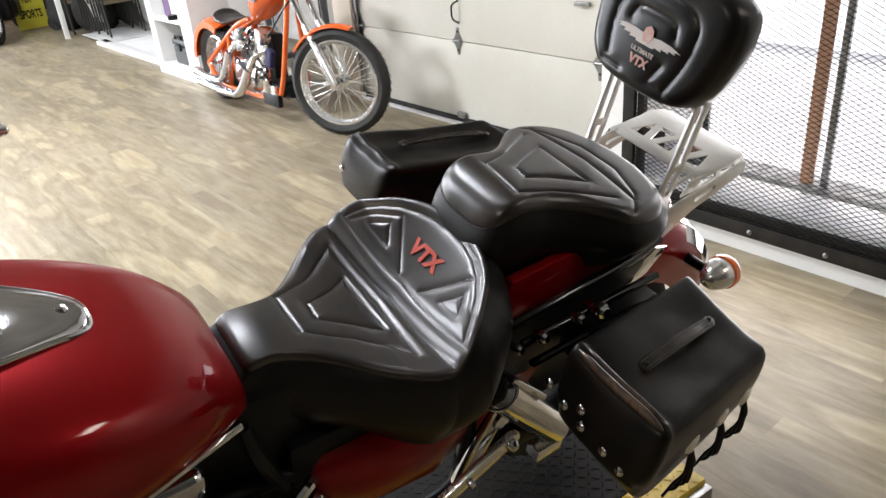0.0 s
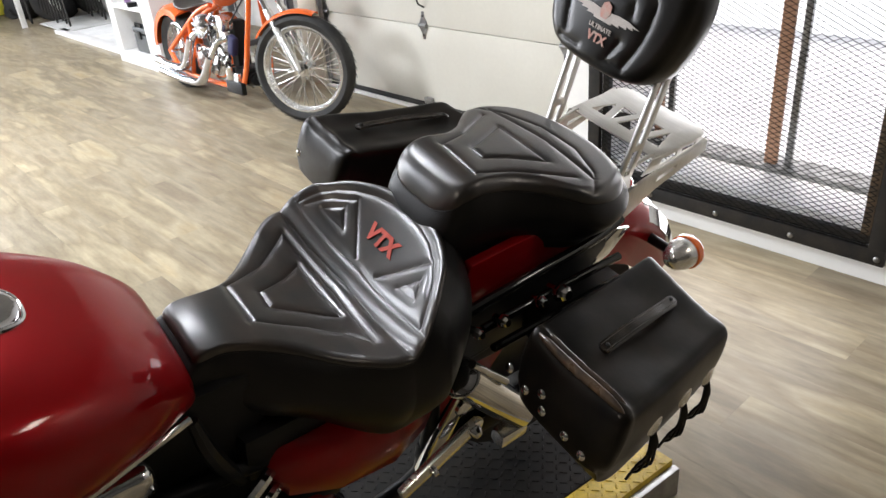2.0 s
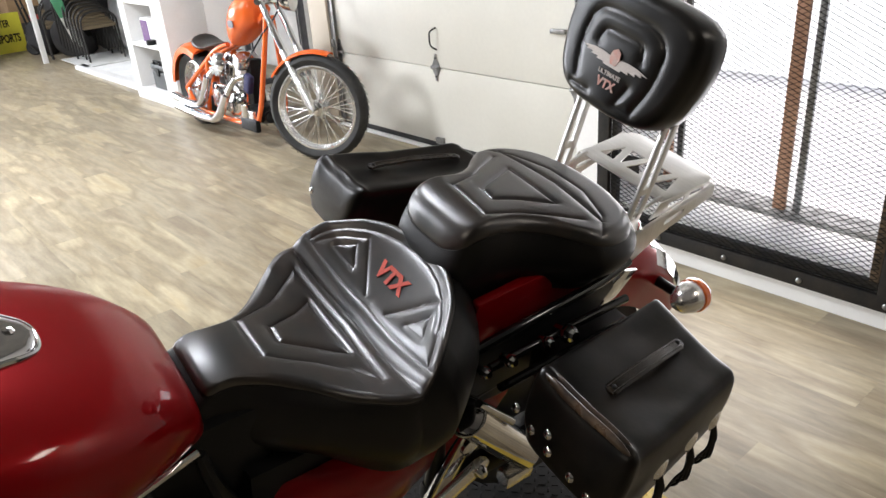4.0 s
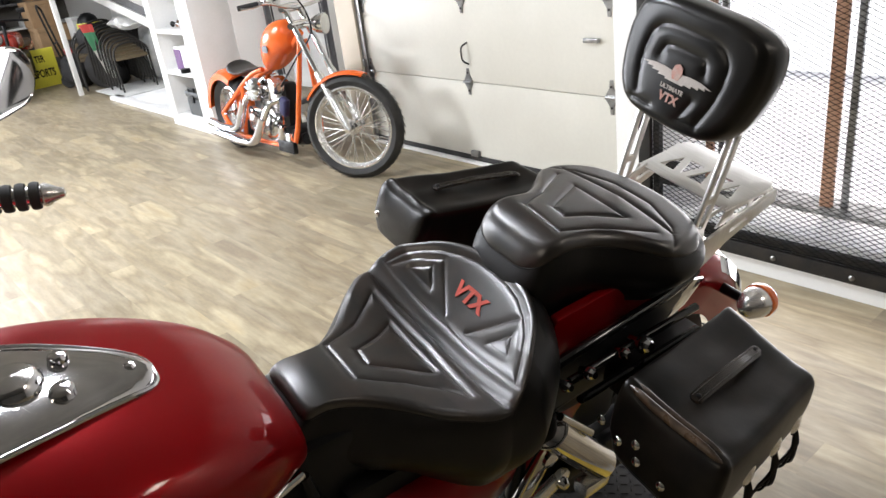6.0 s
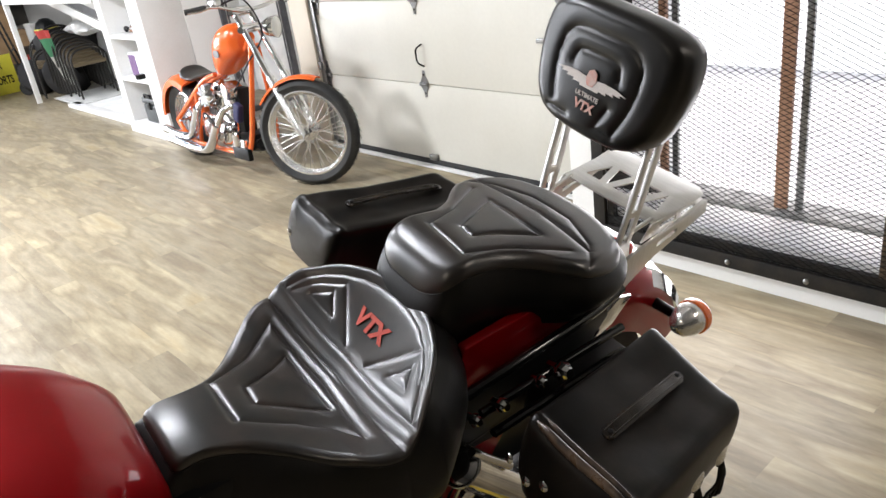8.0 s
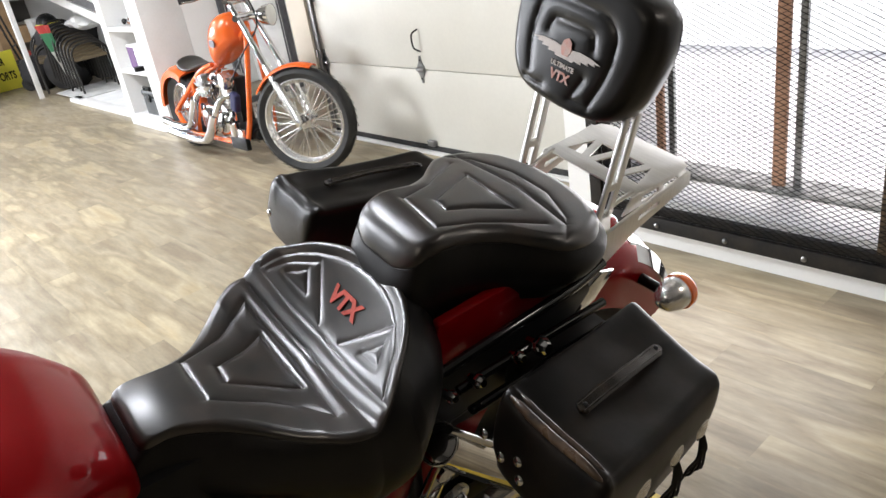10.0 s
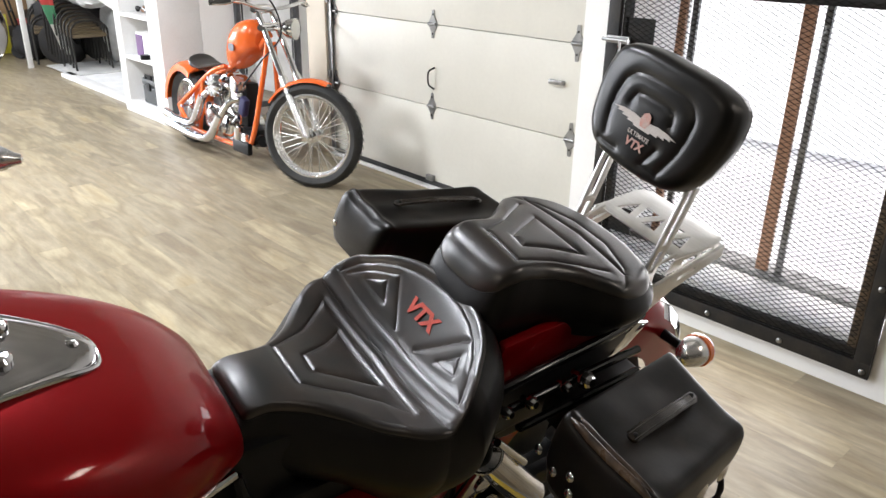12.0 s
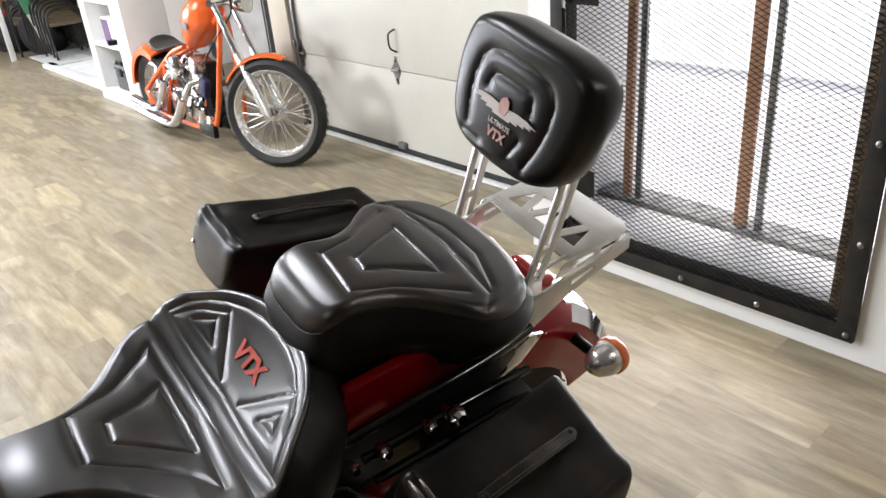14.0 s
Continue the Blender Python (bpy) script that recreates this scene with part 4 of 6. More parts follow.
BR_LINES = [
    ([(-0.082, -0.075), (-0.096, -0.03), (-0.099, 0.015), (-0.090, 0.05), (-0.060, 0.070), (0.0, 0.073), (0.06, 0.070), (0.090, 0.05), (0.099, 0.015), (0.094, -0.04), (0.075, -0.097)], 0.006),
    ([(-0.056, 0.008), (-0.050, 0.028), (-0.03, 0.035), (0.03, 0.035), (0.050, 0.028), (0.057, 0.005)], 0.006),
    ([(-0.09, -0.093), (-0.04, -0.093)], 0.006), ([(0.035, -0.092), (0.08, -0.095)], 0.006), ([(0.035, -0.092), (0.052, -0.05)], 0.006),
]
br_relief = quilt([([tuple(v) for v in smooth_path(pts, 5)] if len(pts) > 3 else pts, deep) for pts, deep in BR_LINES], 0.008)
for k in range(1, 57):
    s = k / 56
    row = []
    for p in outline:
        x, y = p[0] * s, p[1] * s
        d = (1 - s) * math.hypot(p[0], p[1])
        drop = 0.028 - math.sqrt(max(0.0, 0.028 ** 2 - (0.028 - d) ** 2)) if d < 0.028 else 0.0
        row.append(V(x, y, 0.045 - 0.5 * x * x - drop + br_relief(x, y) * min(1, d / 0.012)))
    rows.append(row)
for g, z in ((1.012, 0.0), (1.015, -0.02), (1.0, -0.045), (0.93, -0.058), (0.7, -0.062)):
    rows.append([V(p[0] * g, p[1] * g, z) for p in outline])
bm = bmesh.new()
mid = bm.verts.new((0, 0, 0.045))
vs = [[bm.verts.new(p) for p in r] for r in rows]
n = len(outline)
for i in range(n):
    bm.faces.new((mid, vs[0][i], vs[0][(i + 1) % n]))
for a, b in zip(vs, vs[1:]):
    for i in range(n):
        bm.faces.new((a[i], b[i], b[(i + 1) % n], a[(i + 1) % n]))
bm.faces.new(vs[-1][::-1])
backrest = part("backrest", turned(bm, BR), LEATHER_BACK, bike, "black quilted leather backrest with an embroidered winged emblem")
wing = [(0.0, 0.006), (0.012, 0.008), (0.034, 0.0105), (0.060, 0.0095), (0.086, 0.004), (0.070, 0.0035), (0.074, -0.001), (0.056, 0.0), (0.059, -0.005), (0.040, -0.004), (0.042, -0.009), (0.024, -0.008), (0.022, -0.012), (0.008, -0.012)]
emblem = slab(wing + [(-x, y) for x, y in wing[::-1][:-1]], 0.0, 0.0012)
part("embroidered_wing_badge", turned(emblem, BR @ pose(0.002, -0.016, 0.0468)), LETTER_GREY, backrest, "pale embroidered feathered wings")
part("embroidered_badge", turned(slab([(0.0, 0.020), (0.010, 0.014), (0.013, 0.0), (0.007, -0.012), (-0.007, -0.012), (-0.013, 0.0), (-0.010, 0.014)], 0.0, 0.0014), BR @ pose(0.003, -0.010, 0.0474)), LETTER_TAN, backrest)
lettering("ULTIMATE", 0.0125, BR @ pose(0.003, -0.042, 0.0465), LETTER_GREY, backrest)
lettering("VTX", 0.024, BR @ pose(0.003, -0.062, 0.0465), LETTER_TAN, backrest, bold=0.04)
for sx in (1, -1):
    bar = slab([(0.468, 0.765), (0.490, 0.80), (0.512, 0.90), (0.545, 1.06), (0.590, 1.06), (0.557, 0.90), (0.540, 0.83), (0.545, 0.80), (0.520, 0.77)], -0.004, 0.004, 0.0015,
               [[(0.513, 0.84), (0.524, 0.895), (0.541, 0.895), (0.528, 0.84)], [(0.527, 0.91), (0.555, 1.045), (0.571, 1.045), (0.544, 0.91)]])
    part("sissy_bar", turned(bar, Matrix(((0, 0, 1, sx * 0.112), (1, 0, 0, 0), (0, 1, 0, 0), (0, 0, 0, 1)))), STEEL, bike, "slotted polished sissy bar upright")
    plate = slab([(0.40, 0.715), (0.45, 0.745), (0.50, 0.815), (0.56, 0.83), (0.75, 0.87), (0.755, 0.84), (0.60, 0.79), (0.52, 0.745), (0.46, 0.70), (0.41, 0.69)], -0.004, 0.004, 0.001, [[(0.60, 0.812), (0.66, 0.826), (0.66, 0.836), (0.60, 0.823)]])
    sp = part("side_plate", turned(plate, Matrix(((0, 0, 1, sx * 0.135), (1, 0, 0, 0), (0, 1, 0, 0), (0, 0, 0, 1)))), STEEL, bike)
    for y, z in ((0.43, 0.715), (0.47, 0.745)):
        part("plate_bolt", turned(revolve([(0.0, 0.008), (0.006, 0.007), (0.008, 0.0), (0.0, 0.0)], 10), pose(sx * 0.14, y, z, 0, 90 * sx, 0)), PLASTIC, sp)
# the rack plate: a zigzag of cut-outs between two flats, and slotted flanges folded down at its sides
holes = []
for k in range(5):
    u, v0, v1 = -0.104 + 0.039 * k, -0.032, 0.040
    holes.append([(u, v0), (u + 0.055, v0), (u + 0.0275, v1)] if k % 2 == 0 else [(u + 0.0275, v0), (u + 0.055, v1), (u, v1)])
shrunk = []
for h in holes:
    cx, cy = sum(p[0] for p in h) / 3, sum(p[1] for p in h) / 3
    shrunk.append([(cx + (x - cx) * 0.74, cy + (y - cy) * 0.9) for x, y in h])
outline = [(-0.122, -0.070), (0.122, -0.070), (0.126, 0.0), (0.126, 0.080), (0.120, 0.100), (0.100, 0.112), (-0.100, 0.112), (-0.120, 0.100), (-0.126, 0.080), (-0.126, 0.0)]
RACK = pose(0, 0.660, 0.868, 3, 0, 0)
rack_part = part("luggage_rack", turned(slab(outline, -0.002, 0.002, 0.0008, shrunk), RACK), STEEL, bike, "brushed aluminium luggage rack with triangular cut-outs")
for sx in (1, -1):
    flange = slab([(-0.075, 0.0), (0.085, 0.0), (0.095, -0.008), (0.088, -0.026), (-0.10, -0.034)], -0.002, 0.002, 0.0008, [[(-0.045, -0.010), (0.005, -0.009), (0.005, -0.020), (-0.045, -0.022)], [(0.022, -0.008), (0.066, -0.007), (0.066, -0.017), (0.022, -0.019)]])
    part("flange", turned(flange, RACK @ Matrix(((0, 0, 1, sx * 0.1245), (1, 0, 0, 0), (0, 1, 0, 0), (0, 0, 0, 1)))), STEEL, rack_part)
    arm = tube([(sx * 0.108, 0.525, 0.842), (sx * 0.110, 0.555, 0.856), (sx * 0.112, 0.600, 0.866)], 0.0075, 8, 3, flat=0.6)
    part("arm", arm, STEEL, rack_part)

# rear lamp and turn signals
lampb = part("tail_light", turned(box(-0.05, 0.05, 0, 0.06, -0.03, 0.03, 0.018, 3), pose(0, 0.60, 0.735, -20)), AMBER, bike, "red tail light")
lampb.data.materials[0] = mat("red_lens", (0.55, 0.02, 0.02), 0.15, coat=0.6)
for sx in (1, -1):
    stalk = part("signal_stalk", tube([(sx * 0.06, 0.68, 0.61), (sx * 0.12, 0.675, 0.615), (sx * 0.175, 0.67, 0.622)], [0.016, 0.013, 0.012], 10, 3), PLASTIC, bike)
    sig = part("turn_signal", turned(revolve([(0.0, -0.05), (0.014, -0.047), (0.028, -0.032), (0.036, -0.008), (0.038, 0.014), (0.036, 0.02), (0.0, 0.02)], 24), pose(sx * 0.209, 0.675, 0.628, -90, 0, 0)), ALLOY, stalk, "chrome turn signal with an amber lens")
    part("lens", turned(revolve([(0.0385, -0.012), (0.0405, -0.010), (0.0405, 0.002), (0.037, 0.010), (0.028, 0.018), (0.0, 0.021)], 24), pose(sx * 0.209, 0.697, 0.628, -90, 0, 0)), AMBER, stalk, "amber lens")
part("plate_bracket", box(-0.05, 0.05, 0.72, 0.78, 0.52, 0.62, 0.01), PLASTIC, bike)

# handlebar end, mirror on the far side
bar = part("handlebar", tube([(0, -0.98, 1.02), (-0.12, -0.97, 1.05), (-0.30, -0.88, 1.07), (-0.428, -0.735, 1.056)], 0.0127, 10, 5), CHROME, bike)
GRIP_A, GRIP_B = V(-0.428, -0.735, 1.056), V(-0.397, -0.615, 1.05)
AIM = (GRIP_B - GRIP_A).to_track_quat("Z", "Y").to_matrix().to_4x4()
grip = part("grip", tube([GRIP_A, GRIP_B], 0.0175, 16), CHROME, bar, "chrome grip with black rubber rings")
for i in range(6):
    c = GRIP_A.lerp(GRIP_B, (i + 0.5) / 6)
    part("grip_ring", turned(revolve([(0.0175, -0.0085), (0.0225, -0.007), (0.0240, 0.0), (0.0225, 0.007), (0.0175, 0.0085)], 18), Matrix.Translation(c) @ AIM), RUBBER, grip, "black rubber ring")
part("grip_end", turned(revolve([(0.0185, 0.0), (0.0205, 0.004), (0.018, 0.012), (0.011, 0.024), (0.008, 0.034), (0.0, 0.037)], 18), Matrix.Translation(GRIP_B) @ AIM), ALLOY, bar)
stem = part("mirror_stem", tube([(-0.36, -0.82, 1.07), (-0.37, -0.80, 1.16), (-0.37, -0.70, 1.25)], 0.006, 8, 4), CHROME, bike)
mirror_head = skin([[V(x * k, z * k, dy) for x, z in rounded(0.072, 0.047, 0.045, 8)] for k, dy in ((0.55, -0.03), (0.9, -0.022), (1.0, -0.006), (1.0, 0.003), (0.97, 0.005), (0.93, 0.003))])
FACE = Matrix.Translation((-0.357, -0.628, 1.262)) @ V(0.76, 0.64, 0.03).to_track_quat("Z", "Y").to_matrix().to_4x4()
part("mirror_head", turned(mirror_head, FACE), CHROME, stem, "chrome oval mirror")

# ---- lift platform ----
lift = thing("lift_platform", pose(-0.80, 0.955, 0.0) @ pose(0, 0, 0, 0, 0, -5.6), "black diamond-plate motorcycle lift with yellow edges", "lift")
part("deck", box(-0.268, 0.252, -1.70, 0.67, 0.085, 0.105, 0.003), DECK, lift, "black diamond plate deck")
tread = bmesh.new()
for i in range(20):
    for j in range(29):
        x, y = -0.25 + i * 0.026, -0.075 + j * 0.025
        a = 45 if (i + j) % 2 else -45
        merge(tread, box(-0.0095, 0.0095, -0.0022, 0.0022, 0, 0.0022, 0.001, 1), pose(x, y, 0.105, 0, 0, a))
td = part("diamond_tread", tread, DECK, lift)
td["kind"] = "stuff"
part("side_rail", box(-0.30, -0.27, -1.70, 0.67, 0.0, 0.105, 0.006), YELLOW, lift, "scuffed yellow side rail")
part("side_rail", box(0.349, 0.371, -1.70, 0.67, 0.0, 0.092, 0.004), GALV, lift, "bare metal edge rail")
side_plate = part("side_plate", box(0.254, 0.347, -1.70, 0.67, 0.0, 0.105, 0.004), YELLOW, lift, "scuffed yellow diamond plate strip")
bumps = bmesh.new()
for i in range(4):
    for j in range(29):
        merge(bumps, box(-0.0095, 0.0095, -0.0022, 0.0022, 0, 0.0022, 0.001, 1), pose(0.263 + i * 0.025, -0.06 + j * 0.025, 0.105, 0, 0, 45 if (i + j) % 2 else -45))
part("plate_tread", bumps, YELLOW, side_plate)["kind"] = "stuff"


# ---- orange chopper beside the wall; local x forward, y to its left, z up ----
CH = pose(-5.68, 2.77, 0, 0, 0, 0) @ pose(0, 0, 0, -3, 0, 0)
chop = thing("chopper", CH, "orange custom chopper with a chrome engine and long raked fork", "motorcycle")
STEER = radians(31)
AX = V(1.72, 0.055, 0.358)
HEAD = V(1.25, 0.0, 1.06)
side_v = V(-math.sin(STEER), math.cos(STEER), 0)


def wheel_frame(centre, yaw):
    """Local x of the wheel is its axle."""
    return Matrix.Translation(centre) @ pose(0, 0, 0, 0, 0, math.degrees(yaw) + 90)


fw = part("front_wheel", turned(tube([(-0.10, 0, 0), (0.10, 0, 0)], 0.010, 12), wheel_frame(AX, STEER)), CHROME, chop, "wire-spoked front wheel")
bike_wheel(fw, wheel_frame(AX, STEER), 0.358, 0.105, 0.284, 40)
rw = part("rear_wheel", turned(tube([(-0.12, 0, 0), (0.12, 0, 0)], 0.012, 12), wheel_frame(V(0.05, 0, 0.305), 0)), CHROME, chop, "wide rear wheel")
bike_wheel(rw, wheel_frame(V(0.05, 0, 0.305), 0), 0.305, 0.17, 0.21, 32)
for s in (-1, 1):
    o = side_v * 0.098 * s
    leg = part("fork_leg", tube([HEAD + o + V(-0.035, 0, 0.06), AX + o + (HEAD - AX) * 0.52], 0.021, 14), CHROME, chop, "chrome fork tube")
    part("fork_slider", tube([AX + o + (HEAD - AX) * 0.53, AX + o + (HEAD - AX) * 0.50, AX + o + (HEAD - AX) * 0.06, AX + o], [0.026, 0.031, 0.028, 0.024], 14), ALLOY, leg, "alloy fork slider")
    part("axle_nut", turned(tube([(-0.012, 0, 0), (0.02, 0, 0)], 0.017, 8), Matrix.Translation(AX + side_v * 0.12 * s) @ pose(0, 0, 0, 0, 0, math.degrees(STEER) + 90)), CHROME, leg)
for k in (0.96, 1.12):
    c = AX + (HEAD - AX) * k
    part("triple_clamp", tube([c - side_v * 0.13, c - side_v * 0.06, c + side_v * 0.06, c + side_v * 0.13], [0.022, 0.032, 0.032, 0.022], 12, 3), CHROME, chop)
# front fender
rings = []
fwd = V(math.cos(STEER), math.sin(STEER), 0)
for i in range(16):
    a = radians(72 + i * 5.0)
    rr = 0.371
    c = AX + fwd * (rr * math.cos(a)) + V(0, 0, rr * math.sin(a))
    nrm = fwd * math.cos(a) + V(0, 0, math.sin(a))
    ring = []
    for w, d in ((-1, -0.014), (-0.95, 0.0), (-0.6, 0.014), (0, 0.02), (0.6, 0.014), (0.95, 0.0), (1, -0.014), (0.9, -0.014), (0.85, -0.004), (0, 0.012), (-0.85, -0.004), (-0.9, -0.014)):
        ring.append(c + side_v * (0.048 * w) + nrm * (d * 0.7))
    rings.append(ring)
part("front_fender", skin(rings), ORANGE, chop, "orange front fender")
# rear fender
rings = []
for i in range(22):
    a = radians(60 + i * 5.6)
    rr = 0.335
    c, nrm = V(0.05 + rr * math.cos(a), 0, 0.305 + rr * math.sin(a)), V(math.cos(a), 0, math.sin(a))
    w = 0.115
    rings.append([c + V(0, y * w, 0) + nrm * d for y, d in ((-1, -0.06), (-0.98, -0.01), (-0.7, 0.016), (0, 0.028), (0.7, 0.016), (0.98, -0.01), (1, -0.06), (0.93, -0.06), (0.9, -0.014), (0, 0.018), (-0.9, -0.014), (-0.93, -0.06))])
part("rear_fender", skin(rings), ORANGE, chop, "orange rear fender")
# frame of round tubes
for y in (-0.11, 0.11):
    part("frame_rail", tube([(0.0, y, 0.305), (0.25, y, 0.45), (0.55, y * 0.8, 0.64), (0.72, y * 0.5, 0.70)], 0.019, 10, 4), ORANGE, chop, "orange frame tube")
    part("lower_rail", tube([(0.0, y, 0.305), (0.12, y, 0.20), (0.35, y, 0.155), (1.02, y, 0.165), (1.18, y * 0.95, 0.25), (1.25, y * 0.6, 0.60), (1.28, y * 0.2, 0.93)], 0.019, 10, 4), ORANGE, chop, "orange lower frame tube")
    part("seat_post", tube([(0.36, y, 0.16), (0.42, y, 0.40), (0.44, y, 0.56)], 0.017, 10, 3), ORANGE, chop, "orange seat tube")
part("backbone", tube([(0.45, 0, 0.60), (0.75, 0, 0.71), (1.05, 0, 0.83), (1.27, 0, 0.98)], 0.024, 12, 4), ORANGE, chop, "orange backbone")
part("oil_tank", box(0.20, 0.42, -0.085, 0.085, 0.27, 0.50, 0.05, 4), ORANGE, chop, "orange oil tank")
# tank
rings = []
for q in smooth_path([(0.80, 0.04, 0.75, 0.70), (0.82, 0.085, 0.86, 0.69), (0.87, 0.120, 0.965, 0.70), (0.95, 0.135, 1.04, 0.74), (1.05, 0.130, 1.065, 0.80), (1.12, 0.100, 1.05, 0.84), (1.16, 0.045, 0.98, 0.88)], 5):
    x, w, zt, zb = q
    rings.append([V(x, w * math.copysign(abs(math.cos(a)) ** 0.8, math.cos(a)), (zt + zb) / 2 + (zt - zb) / 2 * math.copysign(abs(math.sin(a)) ** 0.8, math.sin(a))) for a in (2 * math.pi * s / 32 for s in range(32))])
part("fuel_tank", skin(rings), ORANGE, chop, "orange teardrop fuel tank")
part("tank_badge", turned(slab(rounded(0.04, 0.025, 0.02), 0, 0.004), pose(0.98, -0.140, 0.87, 90)), GREY_FRAME, chop)
# seat
rings = []
for q in smooth_path([(0.17, 0.05, 0.70, 0.64), (0.20, 0.105, 0.735, 0.63), (0.27, 0.125, 0.70, 0.625), (0.38, 0.115, 0.675, 0.63), (0.48, 0.08, 0.69, 0.655), (0.56, 0.03, 0.70, 0.68)], 5):
    x, w, zt, zb = q
    rings.append([V(x, w * math.cos(a), (zt + zb) / 2 + (zt - zb) / 2 * math.sin(a)) for a in (2 * math.pi * s / 24 for s in range(24))])
part("seat", skin(rings), LEATHER, chop, "thin black leather solo seat")
# engine
eng = part("engine", turned(revolve([(0.0, -0.10), (0.13, -0.10), (0.15, -0.07), (0.15, 0.07), (0.13, 0.10), (0.0, 0.10)], 32), pose(0.80, 0, 0.30, 90)), CHROME, chop, "polished V-twin engine")
for ang in (-24, 22):
    base = Matrix.Translation((0.80, 0, 0.30)) @ pose(0, 0, 0, 0, ang, 0)
    for i in range(10):
        part("cooling_fin", turned(slab(rounded(0.078 + 0.004 * (i % 2), 0.082, 0.04, 4), 0, 0.007), base @ pose(0, 0, 0.14 + 0.0145 * i)), ALLOY, eng)
    part("rocker_box", turned(box(-0.085, 0.085, -0.075, 0.075, 0.29, 0.36, 0.028, 3), base), CHROME, eng)
    for y in (-0.095, -0.075):
        part("pushrod_tube", turned(tube([(-0.03, y, 0.06), (-0.02 + (y + 0.085) * 2, y, 0.30)], 0.010, 8), base), CHROME, eng)
part("air_cleaner", turned(revolve([(0.0, 0.055), (0.05, 0.052), (0.078, 0.04), (0.088, 0.015), (0.088, 0.0), (0.0, 0.0)], 30), pose(0.70, -0.12, 0.56, 90)), CHROME, eng, "round chrome air cleaner")
for i in range(9):
    a = radians(40 * i)
    part("air_fin", turned(box(0.02, 0.075, -0.004, 0.004, 0, 0.012, 0.002, 1), pose(0.70, -0.172, 0.56, 90) @ pose(0, 0, 0, 0, 0, math.degrees(a))), STEEL, eng)
part("cam_cover", turned(revolve([(0.0, 0.03), (0.07, 0.028), (0.085, 0.015), (0.09, 0.0), (0.0, 0.0)], 28), pose(0.83, -0.10, 0.29, 90)), CHROME, eng)
# black backing added to make the gaps between engine parts look shaded
part("engine_gap_fill", box(0.48, 1.02, -0.055, 0.055, 0.20, 0.62, 0.03, 2), PLASTIC, eng, "black backing added to darken the gaps in the engine")
part("gearbox", box(0.42, 0.68, -0.10, 0.10, 0.20, 0.40, 0.035, 3), ALLOY, eng)
part("primary_cover", skin([[V(0.40 + 0.50 * (0.5 + 0.5 * math.cos(a)) * 1.0, y, 0.28 + 0.10 * math.sin(a)) for a in (2 * math.pi * s / 32 for s in range(32))] for y in (0.10, 0.16)]), CHROME, eng)
part("timing_cover", turned(revolve([(0.0, 0.02), (0.035, 0.018), (0.04, 0.0), (0.0, 0.0)], 20), pose(0.80, -0.135, 0.26, 90)), ALLOY, eng)
part("front_head", turned(box(-0.05, 0.05, -0.09, 0.0, -0.05, 0.05, 0.02, 2), pose(0.95, -0.04, 0.60, 0, 20, 0)), ALLOY, eng)
part("intake_manifold", tube([(0.74, -0.10, 0.57), (0.82, -0.06, 0.56), (0.90, -0.05, 0.58)], 0.026, 10, 4), CHROME, eng)
part("battery_box", box(0.98, 1.16, -0.09, 0.09, 0.19, 0.30, 0.012, 2), PLASTIC, eng, "black electrical box")
part("regulator", box(1.05, 1.13, -0.135, -0.095, 0.20, 0.27, 0.008, 2), ALLOY, eng)
for i in range(4):
    part("oil_line", tube([(0.50 + 0.03 * i, -0.11, 0.36), (0.60 + 0.04 * i, -0.14, 0.42 - 0.03 * i), (0.74 + 0.02 * i, -0.13, 0.30 + 0.02 * i)], 0.007, 6, 4), (PLASTIC, CHROME)[i % 2], eng)
part("carburettor", box(0.86, 0.96, -0.10, -0.02, 0.46, 0.56, 0.02, 2), STEEL, eng)
part("oil_filter", turned(revolve([(0.0, 0.0), (0.045, 0.0), (0.045, 0.11), (0.035, 0.12), (0.0, 0.12)], 20), pose(1.10, -0.03, 0.21, 0, 80, 0)), PLASTIC, eng)
part("solenoid", turned(revolve([(0.0, 0.0), (0.032, 0.0), (0.032, 0.09), (0.0, 0.09)], 16), pose(1.02, -0.13, 0.22)), CHROME, eng)
part("blue_pouch", turned(box(-0.04, 0.04, -0.025, 0.025, -0.07, 0.07, 0.02, 3), pose(1.06, -0.10, 0.46, 0, 20, 0)), mat("navy_cloth", (0.012, 0.012, 0.06), 0.7, scale=20, bump=0.2), chop, "navy blue cloth pouch")
# drag pipes
for k, pts in enumerate((
        [(0.74, -0.09, 0.54), (0.66, -0.14, 0.53), (0.56, -0.165, 0.46), (0.48, -0.17, 0.34), (0.40, -0.17, 0.25), (0.26, -0.17, 0.215), (0.05, -0.17, 0.215), (-0.14, -0.17, 0.23)],
        [(0.98, -0.09, 0.50), (0.92, -0.14, 0.47), (0.84, -0.17, 0.36), (0.74, -0.18, 0.23), (0.62, -0.18, 0.155), (0.44, -0.18, 0.135), (0.15, -0.18, 0.14), (-0.08, -0.18, 0.155)])):
    ex = part("exhaust_pipe", tube(pts, [0.020, 0.022, 0.025, 0.028, 0.030, 0.031, 0.033, 0.035], 14, 5), CHROME, chop, "chrome drag pipe")
    part("heat_shield", tube([V(*p) + V(0, -0.012, 0.005) for p in pts[2:7]], 0.030, 12, 5), CHROME, ex)
# headlight, bars, mirror
hd = AX + (HEAD - AX) * 0.93 + fwd * 0.16 + V(0, 0, 0.02)
